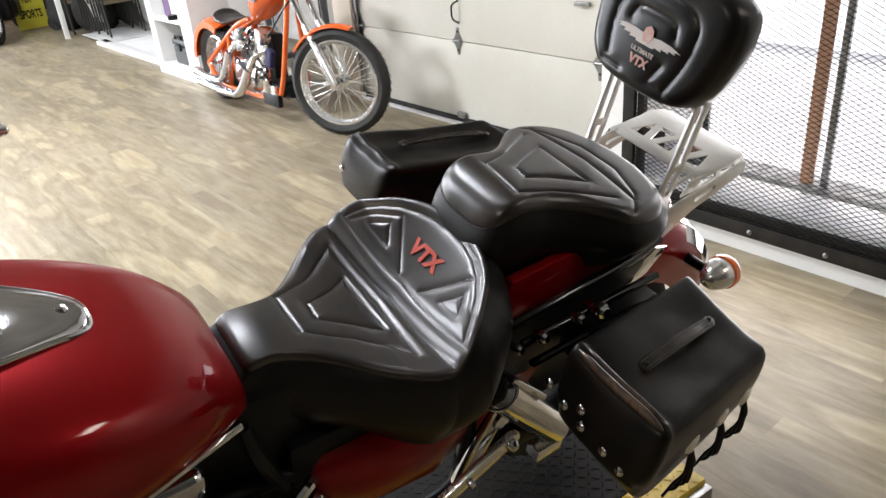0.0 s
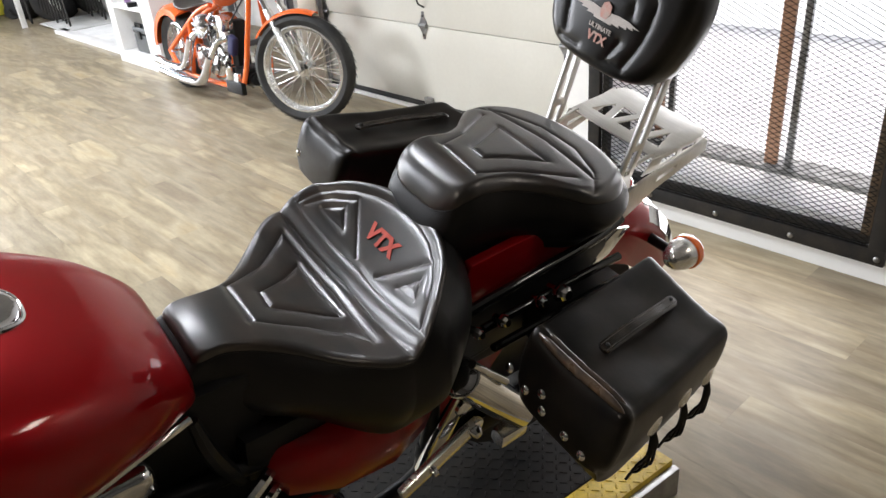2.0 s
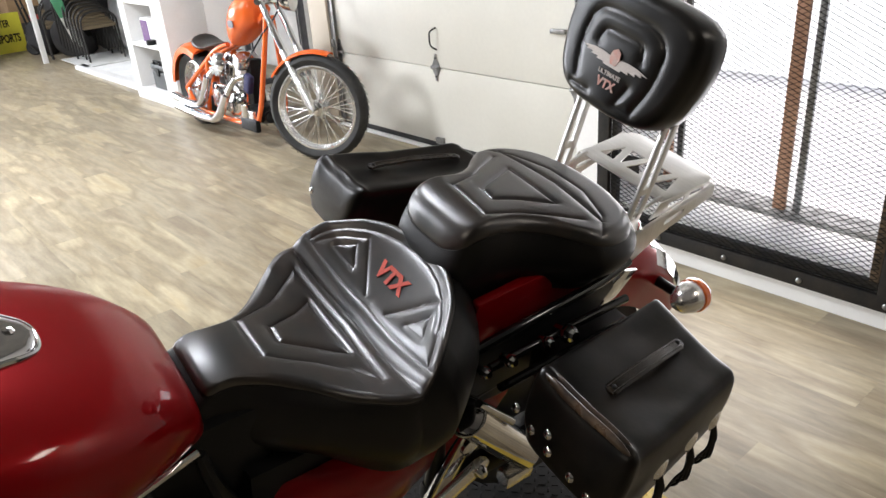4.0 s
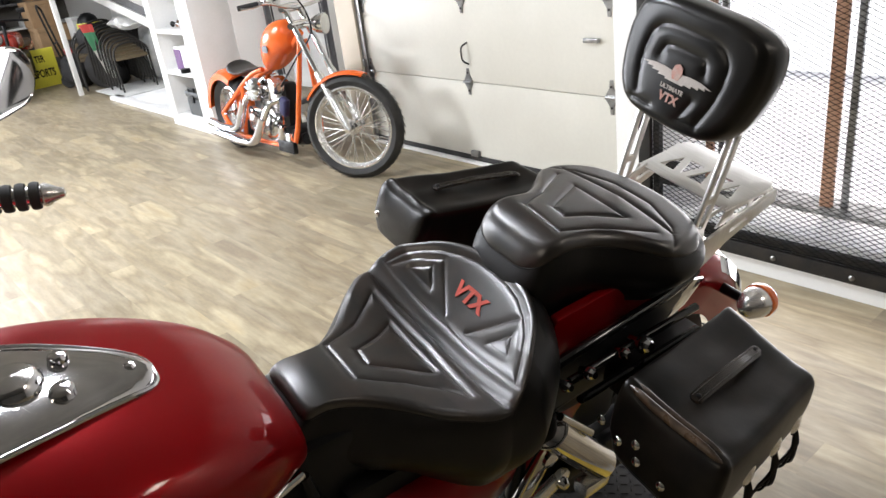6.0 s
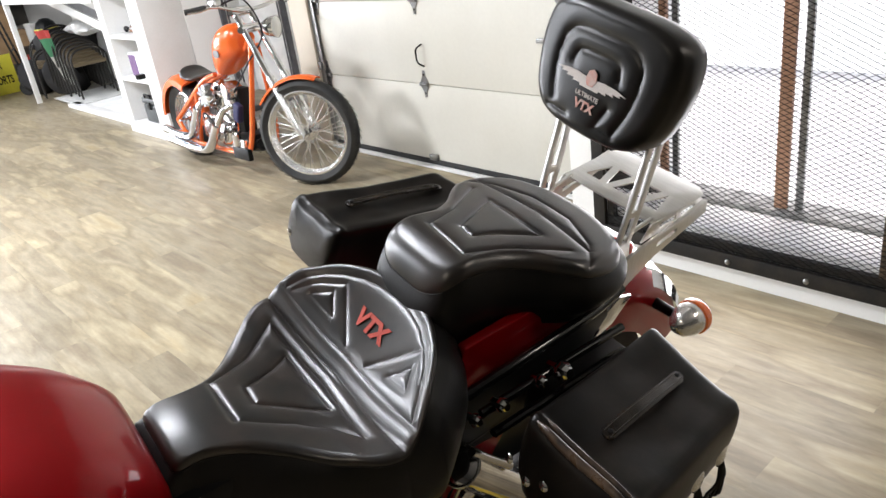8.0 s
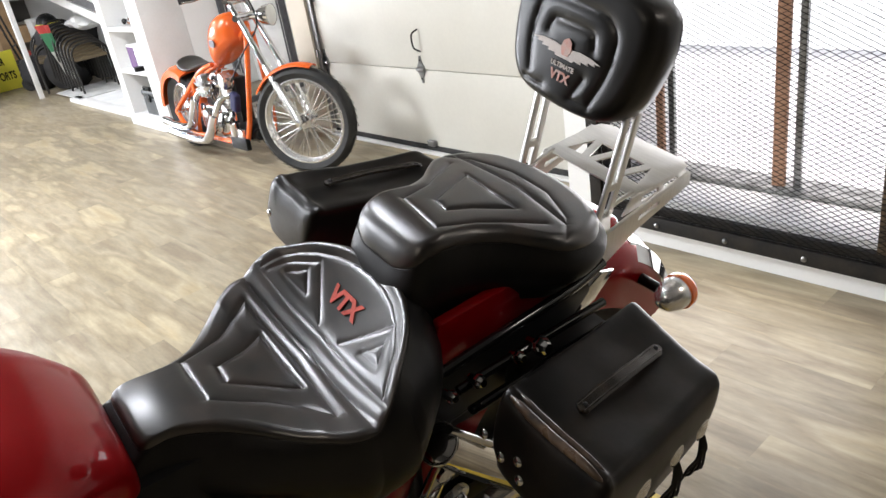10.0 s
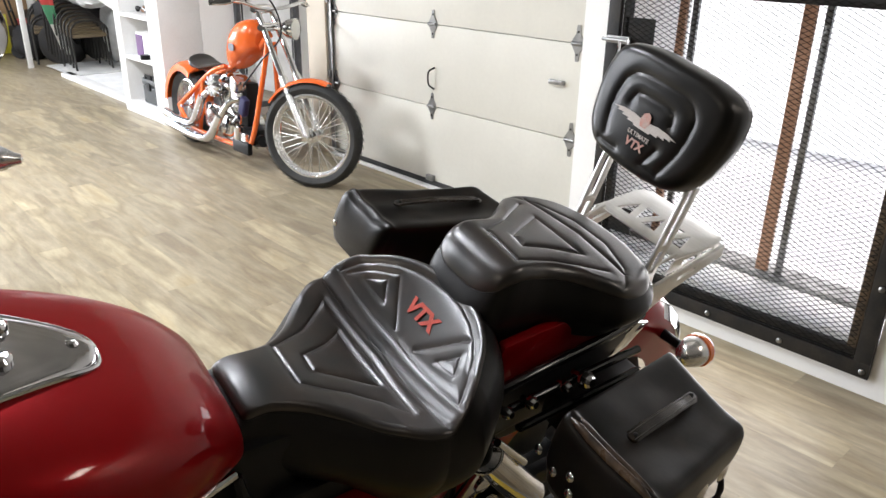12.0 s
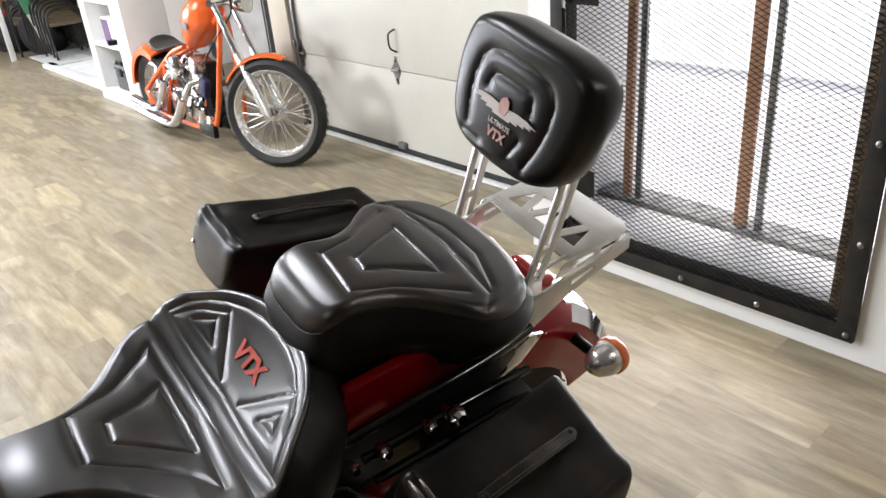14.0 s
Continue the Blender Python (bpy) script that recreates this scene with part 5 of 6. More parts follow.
part("headlight", turned(revolve([(0.0, -0.085), (0.036, -0.072), (0.062, -0.03), (0.070, 0.016), (0.073, 0.028), (0.067, 0.032)], 30), Matrix.Translation(hd) @ fwd.to_track_quat("Z", "Y").to_matrix().to_4x4()), CHROME, chop, "chrome bullet headlight")
part("headlight_lens", turned(revolve([(0.067, 0.029), (0.045, 0.037), (0.0, 0.041)], 30), Matrix.Translation(hd) @ fwd.to_track_quat("Z", "Y").to_matrix().to_4x4()), mat("lamp_glass", (0.75, 0.75, 0.72), 0.12, coat=0.6), chop)
part("headlight_bracket", tube([AX + (HEAD - AX) * 0.96, hd - fwd * 0.06], 0.014, 8), CHROME, chop)
bars = part("handlebar", tube([(1.10, 0.40, 1.17), (1.20, 0.30, 1.19), (1.29, 0.10, 1.16), (1.28, -0.06, 1.15), (1.27, -0.20, 1.19), (1.26, -0.30, 1.195)], 0.0125, 10, 5), CHROME, chop)
for a, b in (((1.265, -0.28, 1.195), (1.22, -0.41, 1.18)), ((1.13, 0.36, 1.18), (1.04, 0.44, 1.165))):
    part("grip", tube([a, b], 0.018, 12), RUBBER, bars, "black rubber grip")
    part("lever", tube([V(*a) + V(0.05, 0.0, 0.0), V(*a).lerp(V(*b), 0.5) + V(0.06, 0, -0.01), V(*b) + V(0.045, 0, -0.005)], 0.006, 8, 3), CHROME, bars)
part("master_cylinder", box(1.22, 1.31, -0.25, -0.19, 1.20, 1.235, 0.01), CHROME, bars)
mst = part("mirror_stem", tube([(1.27, -0.24, 1.21), (1.25, -0.27, 1.27), (1.24, -0.30, 1.31)], 0.006, 8, 4), CHROME, bars)
part("mirror_head", turned(skin([[V(x * k, y * k, z) for x, y in rounded(0.075, 0.03, 0.029, 6)] for k, z in ((0.6, -0.015), (0.95, -0.008), (1.0, 0.004), (0.9, 0.008))]), pose(1.22, -0.34, 1.32, 70, 15, 25)), CHROME, bars, "chrome oval mirror")
part("cable", tube([(1.25, -0.18, 1.20), (1.40, -0.08, 1.22), (1.42, 0.0, 1.0), (1.25, -0.06, 0.80), (1.02, -0.08, 0.60)], 0.006, 6, 6), PLASTIC, chop)
part("oil_cooler", box(0.95, 1.18, -0.145, -0.105, 0.125, 0.215, 0.012, 2), PLASTIC, chop, "black box low on the frame")
part("kickstand", tube([(0.55, 0.13, 0.18), (0.60, 0.26, 0.02)], 0.012, 8), CHROME, chop)
# mirror on the white wall
mirror = thing("wall_mirror_framed", pose(-6.19, 3.83, 0.72), "tall mirror in a dark grey moulded frame", "mirror")
MW, MH = 0.335, 0.64
for y0, y1, z0, z1 in ((-MW, MW, MH - 0.055, MH), (-MW, MW, -MH, -MH + 0.055), (-MW, -MW + 0.055, -MH + 0.055, MH - 0.055), (MW - 0.055, MW, -MH + 0.055, MH - 0.055)):
    part("frame_bar", box(0.0, 0.035, y0, y1, z0, z1, 0.008), GREY_FRAME, mirror)
for y0, y1, z0, z1 in ((-MW + 0.075, MW - 0.075, MH - 0.085, MH - 0.075), (-MW + 0.075, -MW + 0.085, -MH + 0.085, MH - 0.085), (MW - 0.085, MW - 0.075, -MH + 0.085, MH - 0.085)):
    part("inner_bead", box(0.012, 0.022, y0, y1, z0, z1, 0.002), GREY_FRAME, mirror)
part("glass", box(0.0, 0.012, -MW + 0.05, MW - 0.05, -MH + 0.05, MH - 0.05), mat("mirror_glass", (0.9, 0.9, 0.9), 0.03, 1.0, rvar=0.01), mirror, "silvered mirror glass")


# ---- shelf unit, stairs and storage at the far end ----
unit = thing("shelf_unit", pose(-6.36, 2.80, 0), "white built-in shelf unit with things on three shelves", "shelf unit")
part("stile", box(-0.09, 0.158, 0, 0.38, 0.0, 3.0, 0.003), WOOD_WHITE, unit)
part("stile", box(-0.86, -0.72, 0, 0.38, 0.0, 3.0, 0.003), WOOD_WHITE, unit)
part("back_panel", box(-0.72, -0.09, 0.36, 0.38, 0.0, 3.0), WOOD_WHITE, unit)
part("top_panel", box(-0.72, -0.09, 0.001, 0.36, 1.285, 3.0, 0.003), WOOD_WHITE, unit)
part("plinth", box(-0.72, -0.09, 0.002, 0.36, 0.0, 0.115, 0.004), WOOD_WHITE, unit)
for z in (0.93, 0.545):
    part("shelf", box(-0.72, -0.09, 0.006, 0.36, z - 0.035, z, 0.003), WOOD_WHITE, unit)
PURPLE = mat("purple_card", (0.10, 0.02, 0.14), 0.5, scale=10)
CARDBOARD = mat("cardboard", (0.36, 0.23, 0.12), 0.8, colour2=(0.30, 0.19, 0.10), scale=8, grain=0.1)
PALE = mat("pale_grey_plastic", (0.60, 0.60, 0.58), 0.5, scale=6)
pk = thing("printer_box", pose(-6.75, 2.86, 0.545), "purple and white cardboard product box on the shelf", "box")
part("box_body", box(-0.16, 0.13, 0, 0.24, 0, 0.22, 0.006), WOOD_WHITE, pk)
part("printed_panel", box(-0.155, 0.0, -0.003, -0.0005, 0.01, 0.20), PURPLE, pk, "dark purple printed panel")
part("tape_roll", turned(revolve([(0.02, 0), (0.045, 0), (0.045, 0.04), (0.02, 0.04)], 20), pose(0.09, -0.03, 0.0)), PLASTIC, pk)
case = thing("tool_case", pose(-6.72, 2.86, 0.115), "dark grey plastic tool case on the lowest shelf", "tool case")
part("case_body", box(-0.17, 0.14, 0, 0.26, 0, 0.17, 0.02, 3), mat("dark_grey_plastic", (0.045, 0.05, 0.05), 0.55, scale=8, bump=0.1), case)
part("case_lid", box(-0.175, 0.145, -0.005, 0.265, 0.175, 0.235, 0.02, 3), mat("grey_lid_plastic", (0.06, 0.065, 0.065), 0.5, scale=8), case)
part("case_handle", tube([(-0.08, 0.0, 0.235), (-0.08, 0.0, 0.265), (0.05, 0.0, 0.265), (0.05, 0.0, 0.235)], 0.010, 8), PLASTIC, case)
part("case_latch", box(-0.05, 0.02, -0.016, -0.004, 0.13, 0.20, 0.004), PLASTIC, case)
rnd = random.Random(4)
for i in range(6):
    tool = thing("hand_tool", pose(-6.95 + 0.075 * i, 2.93 + 0.03 * (i % 2), 0.93, 0, 0, rnd.uniform(-40, 40)), "dark worn hand tool lying on the top shelf", "tool", "tools on the shelf")
    part("tool_body", tube([(-0.08, 0, 0.02), (0.0, 0, 0.035 + 0.008 * (i % 3)), (0.07, 0, 0.025)], [0.014, 0.024, 0.016], 10, 3), (PLASTIC, TIMBER, GALV)[i % 3], tool)
    part("tool_handle", tube([(0.05, 0, 0.03), (0.13, 0.02, 0.05 + 0.012 * i % 0.04)], 0.010, 8), (PLASTIC, mat("brown_handle", (0.16, 0.07, 0.03), 0.6))[i % 2], tool)

single("floor_board", box(-9.5, -7.22, 2.90, 3.02, 0.0, 0.045, 0.004), WOOD_WHITE, "white painted board along the floor", "board", kind="structure")
single("storage_floor", box(-9.5, -7.22, 3.02, 5.2, 0.0, 0.03), CONCRETE, "pale floor under the stairs", "floor", kind="structure")
single("storage_wall", box(-13.2, -7.22, 4.36, 4.40, 0.03, 2.2), WALL, "white wall behind the stored things", "wall", kind="structure")
st = thing("staircase", pose(-7.22, 3.28, 0), "white painted staircase seen from below", "staircase")
for y, z in ((0.0, 0.0), (1.0, 0.0)):
    part("stringer", turned(box(-3.9, 0.0, 0.0, 0.06, -0.055, 0.055, 0.004), pose(-0.75, y, 0.77 + z, 0, 10, 0)), WOOD_WHITE, st)
part("soffit", turned(box(-3.9, 0.0, 0.06, 1.0, 0.02, 0.04), pose(-0.75, 0.0, 0.77, 0, 10, 0)), WOOD_WHITE, st)
# solid dark grey bar draws the shaded gap between the boards
part("shaded_gap_strip", turned(box(-3.9, 0.0, 0.02, 0.06, 0.056, 0.17), pose(-0.75, 0.0, 0.77, 0, 10, 0)), GREY_FRAME, st)
part("skirt_board", turned(box(-3.9, 0.0, 0.0, 0.05, 0.171, 0.50, 0.004), pose(-0.75, 0.0, 0.77, 0, 10, 0)), WOOD_WHITE, st)
beam = thing("storage_shelf", pose(-7.22, 2.78, 0), "white shelf beam loaded with clear bottles and jars", "shelf")
part("beam", box(-3.1, 0.0, 0.0, 0.05, 1.22, 1.36, 0.004), WOOD_WHITE, beam)
part("board", box(-3.1, 0.0, 0.05, 0.28, 1.33, 1.36, 0.003), WOOD_WHITE, beam)
part("post", box(-3.16, -3.11, 0.0, 0.06, 0.0, 3.0, 0.004), WOOD_WHITE, beam)
BOTTLE = mat("clear_plastic", (0.62, 0.64, 0.66), 0.2, colour2=(0.40, 0.42, 0.46), scale=30, coat=0.4)
b0 = thing("bottle", pose(-7.4, 2.92, 1.36), "clear plastic bottle with a pale cap on the shelf", "bottle", "bottles on the shelf")
part("bottle_body", revolve([(0.0, 0.0), (0.035, 0.002), (0.037, 0.02), (0.037, 0.14), (0.030, 0.165), (0.014, 0.18), (0.013, 0.195)], 16), BOTTLE, b0)
part("cap", revolve([(0.016, 0.193), (0.016, 0.215), (0.0, 0.216)], 12), PALE, b0)
for i in range(1, 26):
    copy_thing(b0, pose(-7.4 - 0.105 * i + rnd.uniform(-0.02, 0.02), 2.87 + 0.07 * (i % 3), 1.36))

# stack of black metal chairs
OLIVE = mat("olive_slat", (0.13, 0.095, 0.05), 0.6, scale=10, grain=0.2)


def stack_chair(m):
    ch = thing("stacking_chair", m, "black steel chair with an olive-brown seat, stacked", "chair", "stacked chairs")
    for x in (-0.215, 0.215):
        part("leg", tube([(x, -0.22, 0.0), (x, -0.19, 0.40)], 0.013, 8), BLACK_STEEL, ch)
        part("leg", tube([(x, 0.24, 0.0), (x, 0.20, 0.40)], 0.013, 8), BLACK_STEEL, ch)
    part("seat", box(-0.20, 0.20, -0.21, 0.20, 0.38, 0.425, 0.014), OLIVE, ch, "olive-brown seat")
    part("back_hoop", tube([(-0.215, 0.20, 0.40), (-0.21, 0.21, 0.54), (-0.13, 0.23, 0.66), (0.0, 0.235, 0.69), (0.13, 0.23, 0.66), (0.21, 0.21, 0.54), (0.215, 0.20, 0.40)], 0.014, 8, 5), BLACK_STEEL, ch)
    part("front_hoop", tube([(-0.215, -0.20, 0.40), (-0.20, -0.20, 0.50), (-0.10, -0.19, 0.57), (0.10, -0.19, 0.57), (0.20, -0.20, 0.50), (0.215, -0.20, 0.40)], 0.013, 8, 5), BLACK_STEEL, ch)
    for z in (0.46, 0.54):
        part("back_slat", box(-0.19, 0.19, 0.205, 0.22, z, z + 0.05, 0.005), OLIVE, ch)
    return ch


first = stack_chair(pose(-9.72, 3.31, 0.045, 0, 0, 90))
for i in range(1, 6):
    copy_thing(first, pose(-9.72 - 0.07 * i, 3.31 - 0.012 * i, 0.045 + 0.03 * i, 0, 0, 90))
for i in range(2):
    copy_thing(first, pose(-10.75 - 0.08 * i, 3.22 + 0.01 * i, 0.03 * i, 0, 0, 78))
mat_board = single("floor_mat", box(-10.2, -9.24, 2.95, 3.75, 0.031, 0.045, 0.004), PALE, "pale board under the stacked chairs", "board")


def lump(name, m, sx, sy, sz, material, label, category, seed):
    bm = bmesh.new()
    bmesh.ops.create_icosphere(bm, subdivisions=3, radius=1)
    for v in bm.verts:
        k = 1 + 0.28 * noise.noise(v.co * 1.7 + V(seed, 0, 0)) + 0.10 * noise.noise(v.co * 5 + V(0, seed, 0))
        v.co = V(v.co.x * sx * k, v.co.y * sy * k, max(-0.9, v.co.z) * sz * k)
    zmin = min(v.co.z for v in bm.verts)
    for v in bm.verts:
        v.co.z -= zmin
    return single(name, bm, material, label, category, m)


WHITE_CLOTH = mat("white_plastic_sheet", (0.72, 0.72, 0.71), 0.4, scale=12, bump=0.3, bscale=30)
lump("plastic_sheet", pose(-9.80, 3.46, 0.74), 0.36, 0.20, 0.09, WHITE_CLOTH, "crumpled white sheet draped over the stacked chairs", "sheet", 2)
lump("plastic_bag", pose(-10.0, 3.80, 0.03), 0.22, 0.16, 0.40, WHITE_CLOTH, "white plastic bag beside the stacked chairs", "bag", 5)


BLACK_CLOTH = mat("black_cloth", (0.010, 0.010, 0.011), 0.8, colour2=(0.022, 0.020, 0.020), scale=14, bump=0.4, bscale=40)
for k, (x, y, z, sx, sy, sz) in enumerate(((-10.45, 3.25, 0.0, 0.30, 0.24, 0.30), (-10.9, 3.35, 0.0, 0.30, 0.26, 0.42), (-10.5, 3.75, 0.0, 0.36, 0.25, 0.46), (-11.05, 3.05, 0.0, 0.22, 0.18, 0.24), (-10.15, 4.05, 0.0, 0.30, 0.20, 0.40))):
    lump("duffel_bag", pose(x, y, z, 0, 0, 40 * k), sx, sy, sz, BLACK_CLOTH, "black cloth duffel bag heaped under the stairs", "bag", 11 + 3 * k)


def flag_material():
    m = mat("striped_cloth", (0.5, 0.04, 0.03), 0.7)
    n, l = m.node_tree.nodes, m.node_tree.links
    co, sep = n.new("ShaderNodeTexCoord"), n.new("ShaderNodeSeparateXYZ")
    l.new(co.outputs["Object"], sep.inputs[0])
    ramp = n.new("ShaderNodeValToRGB")
    ramp.color_ramp.interpolation = "CONSTANT"
    e = ramp.color_ramp.elements
    e[0].position, e[0].color = 0.0, (0.65, 0.63, 0.58, 1)
    e[1].position, e[1].color = 0.30, (0.06, 0.26, 0.12, 1)
    k = e.new(0.52)
    k.color = (0.52, 0.05, 0.04, 1)
    l.new(sep.outputs[2], ramp.inputs[0])
    l.new(ramp.outputs[0], n["Principled BSDF"].inputs["Base Color"])
    return m


cloth = bmesh.new()
grid = [[cloth.verts.new((0.26 * (u - 0.5) * (1 - 0.5 * v) - 0.20 * v + 0.02 * math.sin(9 * u + 5 * v), 0.03 * math.sin(11 * u) * (0.4 + v), 0.62 * (1 - v) - 0.05 * math.cos(7 * u) * v)) for u in (i / 14 for i in range(15))] for v in (j / 16 for j in range(17))]
for a, b in zip(grid, grid[1:]):
    for i in range(14):
        cloth.faces.new((a[i], a[i + 1], b[i + 1], b[i]))
bmesh.ops.solidify(cloth, geom=cloth.faces, thickness=0.006)
single("draped_flag", cloth, flag_material(), "red, green and white cloth hung over the chairs", "cloth", pose(-9.98, 3.00, 0.26, 0, 0, 205))
hl = thing("helmet", pose(-11.5, 3.48, 0.66), "black helmet with a yellow band on stored tubs", "helmet")
part("shell", revolve([(0.12, 0.0), (0.15, 0.06), (0.15, 0.13), (0.12, 0.21), (0.06, 0.26), (0.0, 0.27)], 24), PLASTIC, hl)
part("yellow_band", revolve([(0.152, 0.03), (0.160, 0.05), (0.160, 0.12), (0.152, 0.14)], 24, None, False), mat("yellow_band_paint", (0.60, 0.55, 0.05), 0.4), hl, "yellow band")
sweep = thing("hand_truck", pose(-11.5, 3.02, 0.0, 0, 0, 70), "black hand truck leaning at the storage edge", "hand truck")
for y in (-0.2, 0.2):
    part("rail", tube([(0.05, y, 0.04), (-0.05, y, 0.6), (-0.12, y, 1.05)], 0.014, 8, 3), BLACK_STEEL, sweep)
part("cross_bar", tube([(-0.05, -0.2, 0.6), (-0.05, 0.2, 0.6)], 0.012, 8), BLACK_STEEL, sweep)
part("handle", tube([(-0.12, -0.2, 1.05), (-0.14, 0.0, 1.12), (-0.12, 0.2, 1.05)], 0.014, 8, 4), BLACK_STEEL, sweep)
for y in (-0.24, 0.24):
    part("wheel", turned(revolve([(0.0, -0.02), (0.09, -0.02), (0.10, 0.0), (0.09, 0.02), (0.0, 0.02)], 20), pose(0.0, y, 0.10, 90)), RUBBER, sweep)
for i, (x, y, z, sx, sy, sz, mm, lab) in enumerate((
        (-12.4, 3.62, 0.52, 0.34, 0.30, 0.32, PALE, "pale grey plastic crate"), (-12.3, 3.6, 0.0, 0.75, 0.45, 0.52, PLASTIC, "black storage tub"),
        (-11.5, 3.55, 0.0, 0.6, 0.45, 0.66, PLASTIC, "black storage tub"), (-11.35, 3.22, 0.0, 0.22, 0.22, 0.42, CARDBOARD, "brown cardboard box"),
        (-11.9, 3.28, 0.0, 0.3, 0.25, 0.45, mat("red_crate", (0.45, 0.04, 0.03), 0.5), "red plastic crate"), (-13.0, 3.22, 0.75, 0.5, 0.36, 0.38, CARDBOARD, "brown cardboard box"),
        (-12.9, 3.3, 0.30, 0.55, 0.5, 0.45, CARDBOARD, "brown cardboard box"), (-13.2, 2.8, 0.0, 0.5, 0.5, 0.30, CARDBOARD, "brown cardboard box"))):
    bx = thing("storage_box", pose(x, y, z), lab + " in the storage corner", "box", "stored boxes")
    part("box_body", box(-sx / 2, sx / 2, -sy / 2, sy / 2, 0.0, sz * 0.86, 0.012), mm, bx)
    part("box_lid", box(-sx / 2 - 0.006, sx / 2 + 0.006, -sy / 2 - 0.006, sy / 2 + 0.006, sz * 0.86, sz, 0.010), mm, bx)
# yellow sign board
sign = thing("sign_board", pose(-11.8, 2.83, 0.0, 0, 0, 4), "yellow sign board with bold black words", "sign")
part("board", box(-0.012, 0.012, -0.26, 0.15, 0.01, 0.54, 0.004), mat("yellow_board", (0.72, 0.66, 0.06), 0.5, scale=4), sign)
for word, z, s, y in (("TER", 0.40, 0.13, -0.07), ("SPORTS", 0.20, 0.15, -0.055)):
    lettering(word, s, pose(0.0135, y, z, 90, 0, 90), PLASTIC, sign, "lettering", 0.0006, 0.58, 0.03)
# motorcycles parked far behind
def parked(m, label, tank_paint, metal):
    dk = thing("parked_motorcycle", m, label, "motorcycle", "parked motorcycles")
    for x in (0.0, 1.45):
        wh = part("wheel", turned(tube([(-0.1, 0, 0), (0.1, 0, 0)], 0.02, 10), wheel_frame(V(-x, 0, 0.32), 0)), PLASTIC, dk)
        bike_wheel(wh, wheel_frame(V(-x, 0, 0.32), 0), 0.32, 0.13, 0.22, 10)
    part("body", box(-1.05, -0.42, -0.16, 0.16, 0.22, 0.58, 0.08, 4), PLASTIC, dk)
    part("engine_case", box(-0.85, -0.55, -0.20, 0.20, 0.28, 0.46, 0.05, 3), metal, dk)
    part("tank", box(-0.85, -0.34, -0.17, 0.17, 0.60, 0.84, 0.10, 4), tank_paint, dk)
    part("seat", box(-1.40, -0.84, -0.14, 0.14, 0.60, 0.70, 0.05, 4), LEATHER, dk)
    part("rear_fender", box(-1.70, -1.15, -0.10, 0.10, 0.52, 0.62, 0.05, 3), tank_paint, dk)
    for y in (-0.1, 0.1):
        part("fork_leg", tube([(0, y, 0.32), (-0.28, y, 0.95)], 0.024, 10), metal, dk)
        part("mirror", turned(box(-0.01, 0.01, -0.05, 0.05, -0.03, 0.03, 0.009, 2), pose(-0.30, y * 3.6, 1.12)), metal, dk)
        part("mirror_stem", tube([(-0.32, y * 3.0, 1.0), (-0.30, y * 3.6, 1.10)], 0.006, 6), metal, dk)
    part("handlebar", tube([(-0.45, -0.38, 0.98), (-0.28, -0.12, 1.02), (-0.28, 0.12, 1.02), (-0.45, 0.38, 0.98)], 0.014, 8, 4), metal, dk)
    lamp = part("headlight", turned(revolve([(0.0, -0.10), (0.06, -0.08), (0.085, 0.0), (0.08, 0.015)], 20), pose(-0.14, 0, 0.82, 0, 90, 0)), metal, dk)
    part("lens", turned(revolve([(0.08, 0.012), (0.05, 0.025), (0.0, 0.03)], 20), pose(-0.14, 0, 0.82, 0, 90, 0)), GALV, lamp)
    part("front_fender", tube([(0.25, 0, 0.56), (0.12, 0, 0.66), (-0.05, 0, 0.68), (-0.22, 0, 0.60)], 0.055, 10, 4), PLASTIC, dk)


parked(pose(-10.90, 2.12, 0.0, 0, 0, -24), "black parked motorcycle with a red tank", mat("bright_red_tank", (0.45, 0.03, 0.015), 0.25, coat=0.6), PLASTIC)
parked(pose(-11.2, 1.50, 0.0, 0, 0, -22), "black and chrome parked motorcycle", PLASTIC, CHROME)
# shelf rack on the far wall
far = thing("shelf_rack", pose(-13.95, 2.9, 0), "dark shelf rack with mixed parts along the far wall", "shelf rack")
part("back_panel", box(0.0, 0.03, -3.5, 1.0, 0.0, 1.9), DARK_WALL, far)
for z in (0.75, 1.12, 1.5):
    part("shelf", box(0.03, 0.45, -3.5, 1.0, z - 0.03, z, 0.003), PALE if z < 1 else GREY_FRAME, far)
for i in range(26):
    y = -3.4 + 0.165 * i
    z = (0.75, 1.12)[i % 2]
    w, hgt = rnd.uniform(0.08, 0.14), rnd.uniform(0.08, 0.26)
    item = thing("stored_part", pose(-13.7, 2.9 + y, z), "small boxed part on the far shelf rack", "box", "parts on the far rack")
    part("carton", box(-0.12, 0.12, -w / 2, w / 2, 0, hgt, 0.006), rnd.choice((PALE, PLASTIC, CARDBOARD, GREY_FRAME, WOOD_WHITE)), item)


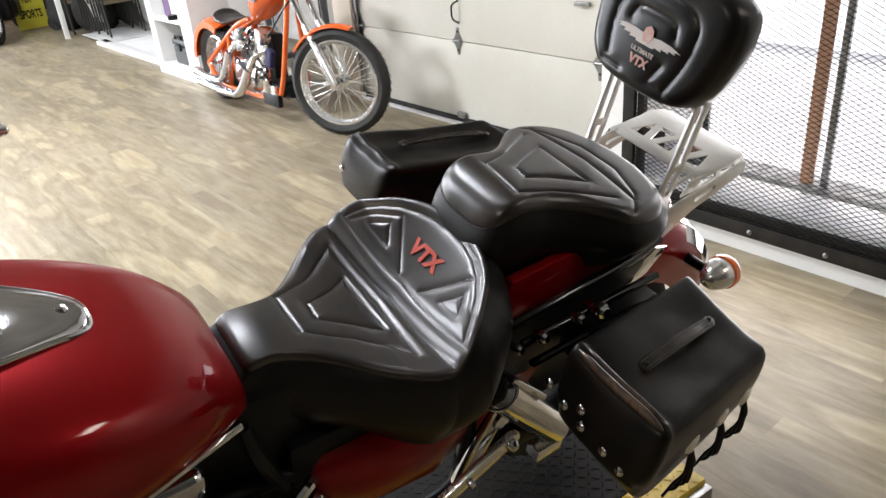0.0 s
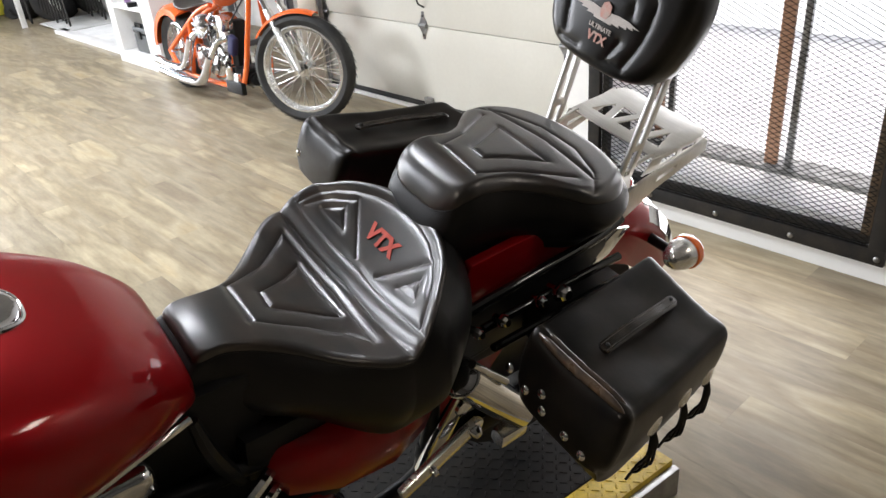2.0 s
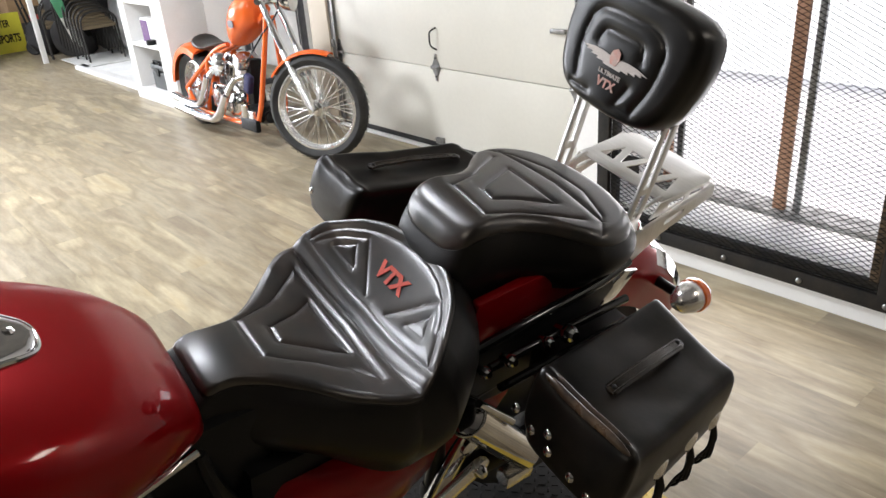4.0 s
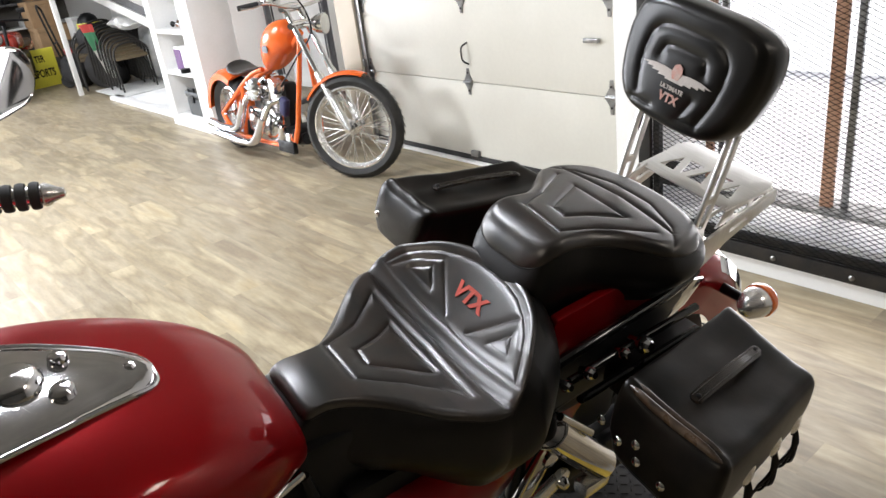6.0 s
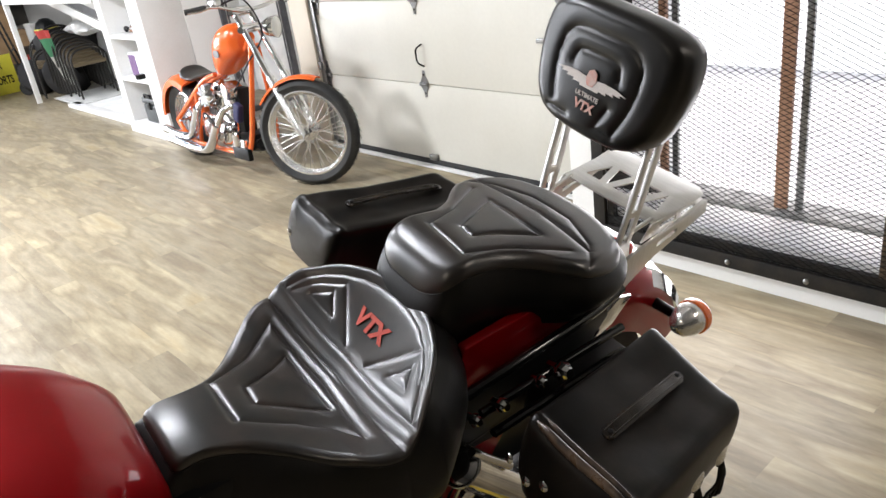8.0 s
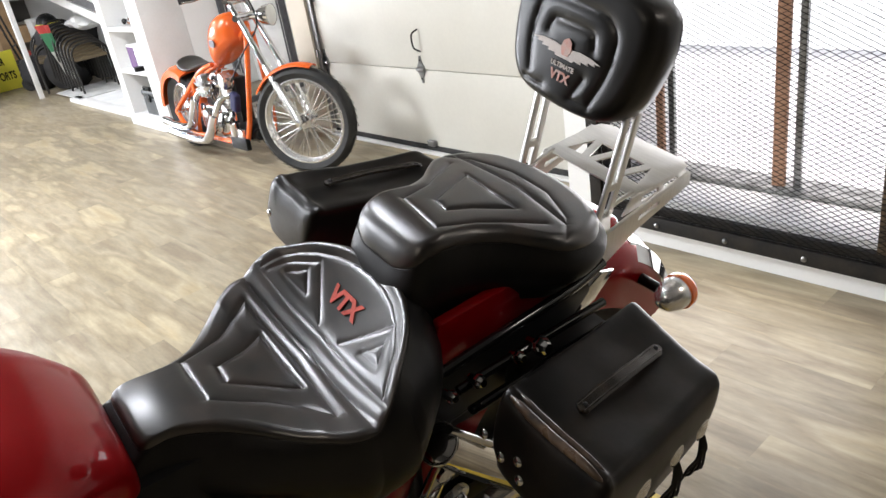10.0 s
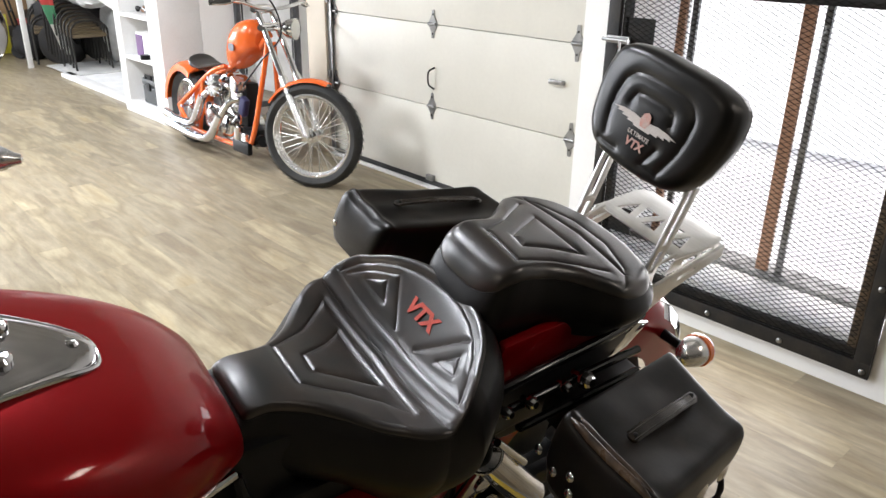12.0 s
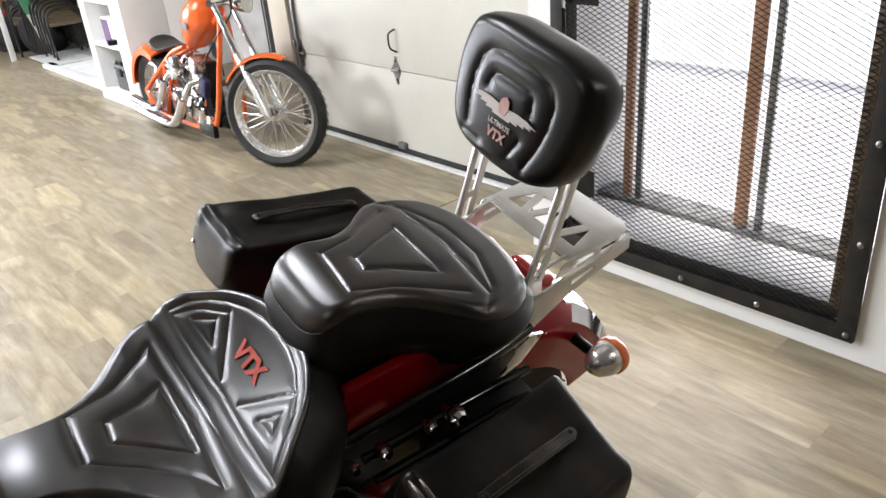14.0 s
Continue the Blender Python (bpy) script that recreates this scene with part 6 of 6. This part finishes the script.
# ---- floor: vinyl planks that run along the gate wall ----
def plank_material(name, random_by):
    m = bpy.data.materials.new(name)
    m.use_nodes = True
    n, l = m.node_tree.nodes, m.node_tree.links
    b = n["Principled BSDF"]
    geo = n.new("ShaderNodeNewGeometry")
    src = n.new("ShaderNodeObjectInfo") if random_by == "object" else geo
    rnd = src.outputs["Random" if random_by == "object" else "Random Per Island"]
    off = n.new("ShaderNodeMath")
    off.operation = "MULTIPLY"
    off.inputs[1].default_value = 37.0
    l.new(rnd, off.inputs[0])
    comb = n.new("ShaderNodeCombineXYZ")
    l.new(off.outputs[0], comb.inputs[2])
    add = n.new("ShaderNodeVectorMath")
    l.new(geo.outputs["Position"], add.inputs[0])
    l.new(comb.outputs[0], add.inputs[1])

    def noise_at(sx, sy, scale, detail):
        mp = n.new("ShaderNodeMapping")
        mp.inputs["Scale"].default_value = (sx, sy, 1)
        l.new(add.outputs[0], mp.inputs["Vector"])
        t = n.new("ShaderNodeTexNoise")
        t.inputs["Scale"].default_value, t.inputs["Detail"].default_value = scale, detail
        l.new(mp.outputs[0], t.inputs["Vector"])
        return t.outputs[0]

    cloud, grain, fleck = noise_at(0.8, 3.4, 1.7, 3), noise_at(0.6, 5.0, 6, 5), noise_at(2.2, 7.0, 14, 4)
    ramp = n.new("ShaderNodeValToRGB")
    e = ramp.color_ramp.elements
    e[0].position, e[0].color = 0.30, (0.222, 0.180, 0.122, 1)
    e[1].position, e[1].color = 0.72, (0.335, 0.266, 0.160, 1)
    for at, tone in ((0.42, (0.315, 0.268, 0.188, 1)), (0.52, (0.252, 0.206, 0.136, 1)), (0.62, (0.375, 0.318, 0.215, 1))):
        ramp.color_ramp.elements.new(at).color = tone
    l.new(cloud, ramp.inputs[0])

    def multiply(a, value, lo, hi, fmin=0.3, fmax=0.7):
        r = n.new("ShaderNodeMapRange")
        r.inputs["From Min"].default_value, r.inputs["From Max"].default_value = fmin, fmax
        r.inputs["To Min"].default_value, r.inputs["To Max"].default_value = lo, hi
        l.new(value, r.inputs["Value"])
        mx = n.new("ShaderNodeMix")
        mx.data_type, mx.blend_type = "RGBA", "MULTIPLY"
        mx.inputs["Factor"].default_value = 1
        l.new(a, mx.inputs["A"])
        l.new(r.outputs[0], mx.inputs["B"])
        return mx.outputs["Result"]

    c = multiply(ramp.outputs[0], grain, 0.80, 1.14)
    c = multiply(c, fleck, 0.92, 1.05)
    c = multiply(c, rnd, 0.88, 1.10, 0, 1)
    l.new(c, b.inputs["Base Color"])
    b.inputs["Specular IOR Level"].default_value = 0.22
    rr = n.new("ShaderNodeMapRange")
    rr.inputs["To Min"].default_value, rr.inputs["To Max"].default_value = 0.26, 0.46
    l.new(grain, rr.inputs["Value"])
    l.new(rr.outputs[0], b.inputs["Roughness"])
    bp = n.new("ShaderNodeBump")
    bp.inputs["Strength"].default_value, bp.inputs["Distance"].default_value = 0.12, 0.001
    l.new(grain, bp.inputs["Height"])
    l.new(bp.outputs[0], b.inputs["Normal"])
    return m


PLANK, PLANKS = plank_material("vinyl_plank", "object"), plank_material("vinyl_planks", "island")
floor = single("floor", box(XL, XR, YB, 5.2, -0.10, -0.004), mat("dark_joint", (0.33, 0.29, 0.22), 0.7), "grey-beige wood-look vinyl plank floor", "floor", kind="structure")
PW, PL = 0.182, 1.22


def plank_bm():
    return box(-PL / 2 + 0.0001, PL / 2 - 0.0001, -PW / 2 + 0.0001, PW / 2 - 0.0001, -0.005, 0.0)


plank_mesh = mesh_of("plank", plank_bm(), PLANK, False)
far = [[], []]
count = 0
rows_y = int((4.4 - YB) / PW)
for r in range(rows_y):
    y = YB - 0.02 + PW * (r + 0.5)
    shift = (r * 0.37 % 1.0) * PL
    for k in range(int((XR - XL) / PL) + 1):
        x = XL + shift + PL * (k - 0.5)
        if x < XL - 0.5 or x > XR + 0.5 or (y > 3.05 and x > -2.5):
            continue
        near = -6.4 < x < 1.0 and -0.6 < y < 4.2
        if near and count < 300:
            ob = new("plank", plank_mesh)
            ob.parent = floor
            ob.location = (x, y, 0)
            count += 1
        else:
            i = len(far[0])
            a, b, c = PL / 2 - 0.0001, PW / 2 - 0.0001, -0.005
            far[0] += [(x - a, y - b, 0), (x + a, y - b, 0), (x + a, y + b, 0), (x - a, y + b, 0), (x - a, y - b, c), (x + a, y - b, c), (x + a, y + b, c), (x - a, y + b, c)]
            far[1] += [(i, i + 1, i + 2, i + 3), (i, i + 4, i + 5, i + 1), (i + 1, i + 5, i + 6, i + 2), (i + 2, i + 6, i + 7, i + 3), (i + 3, i + 7, i + 4, i)]
me = bpy.data.meshes.new("planks")
me.from_pydata(far[0], [], far[1])
me.materials.append(PLANKS)
rest = new("planks", me)
rest.parent = floor
tagged(rest, "further rows of vinyl planks", kind="stuff")
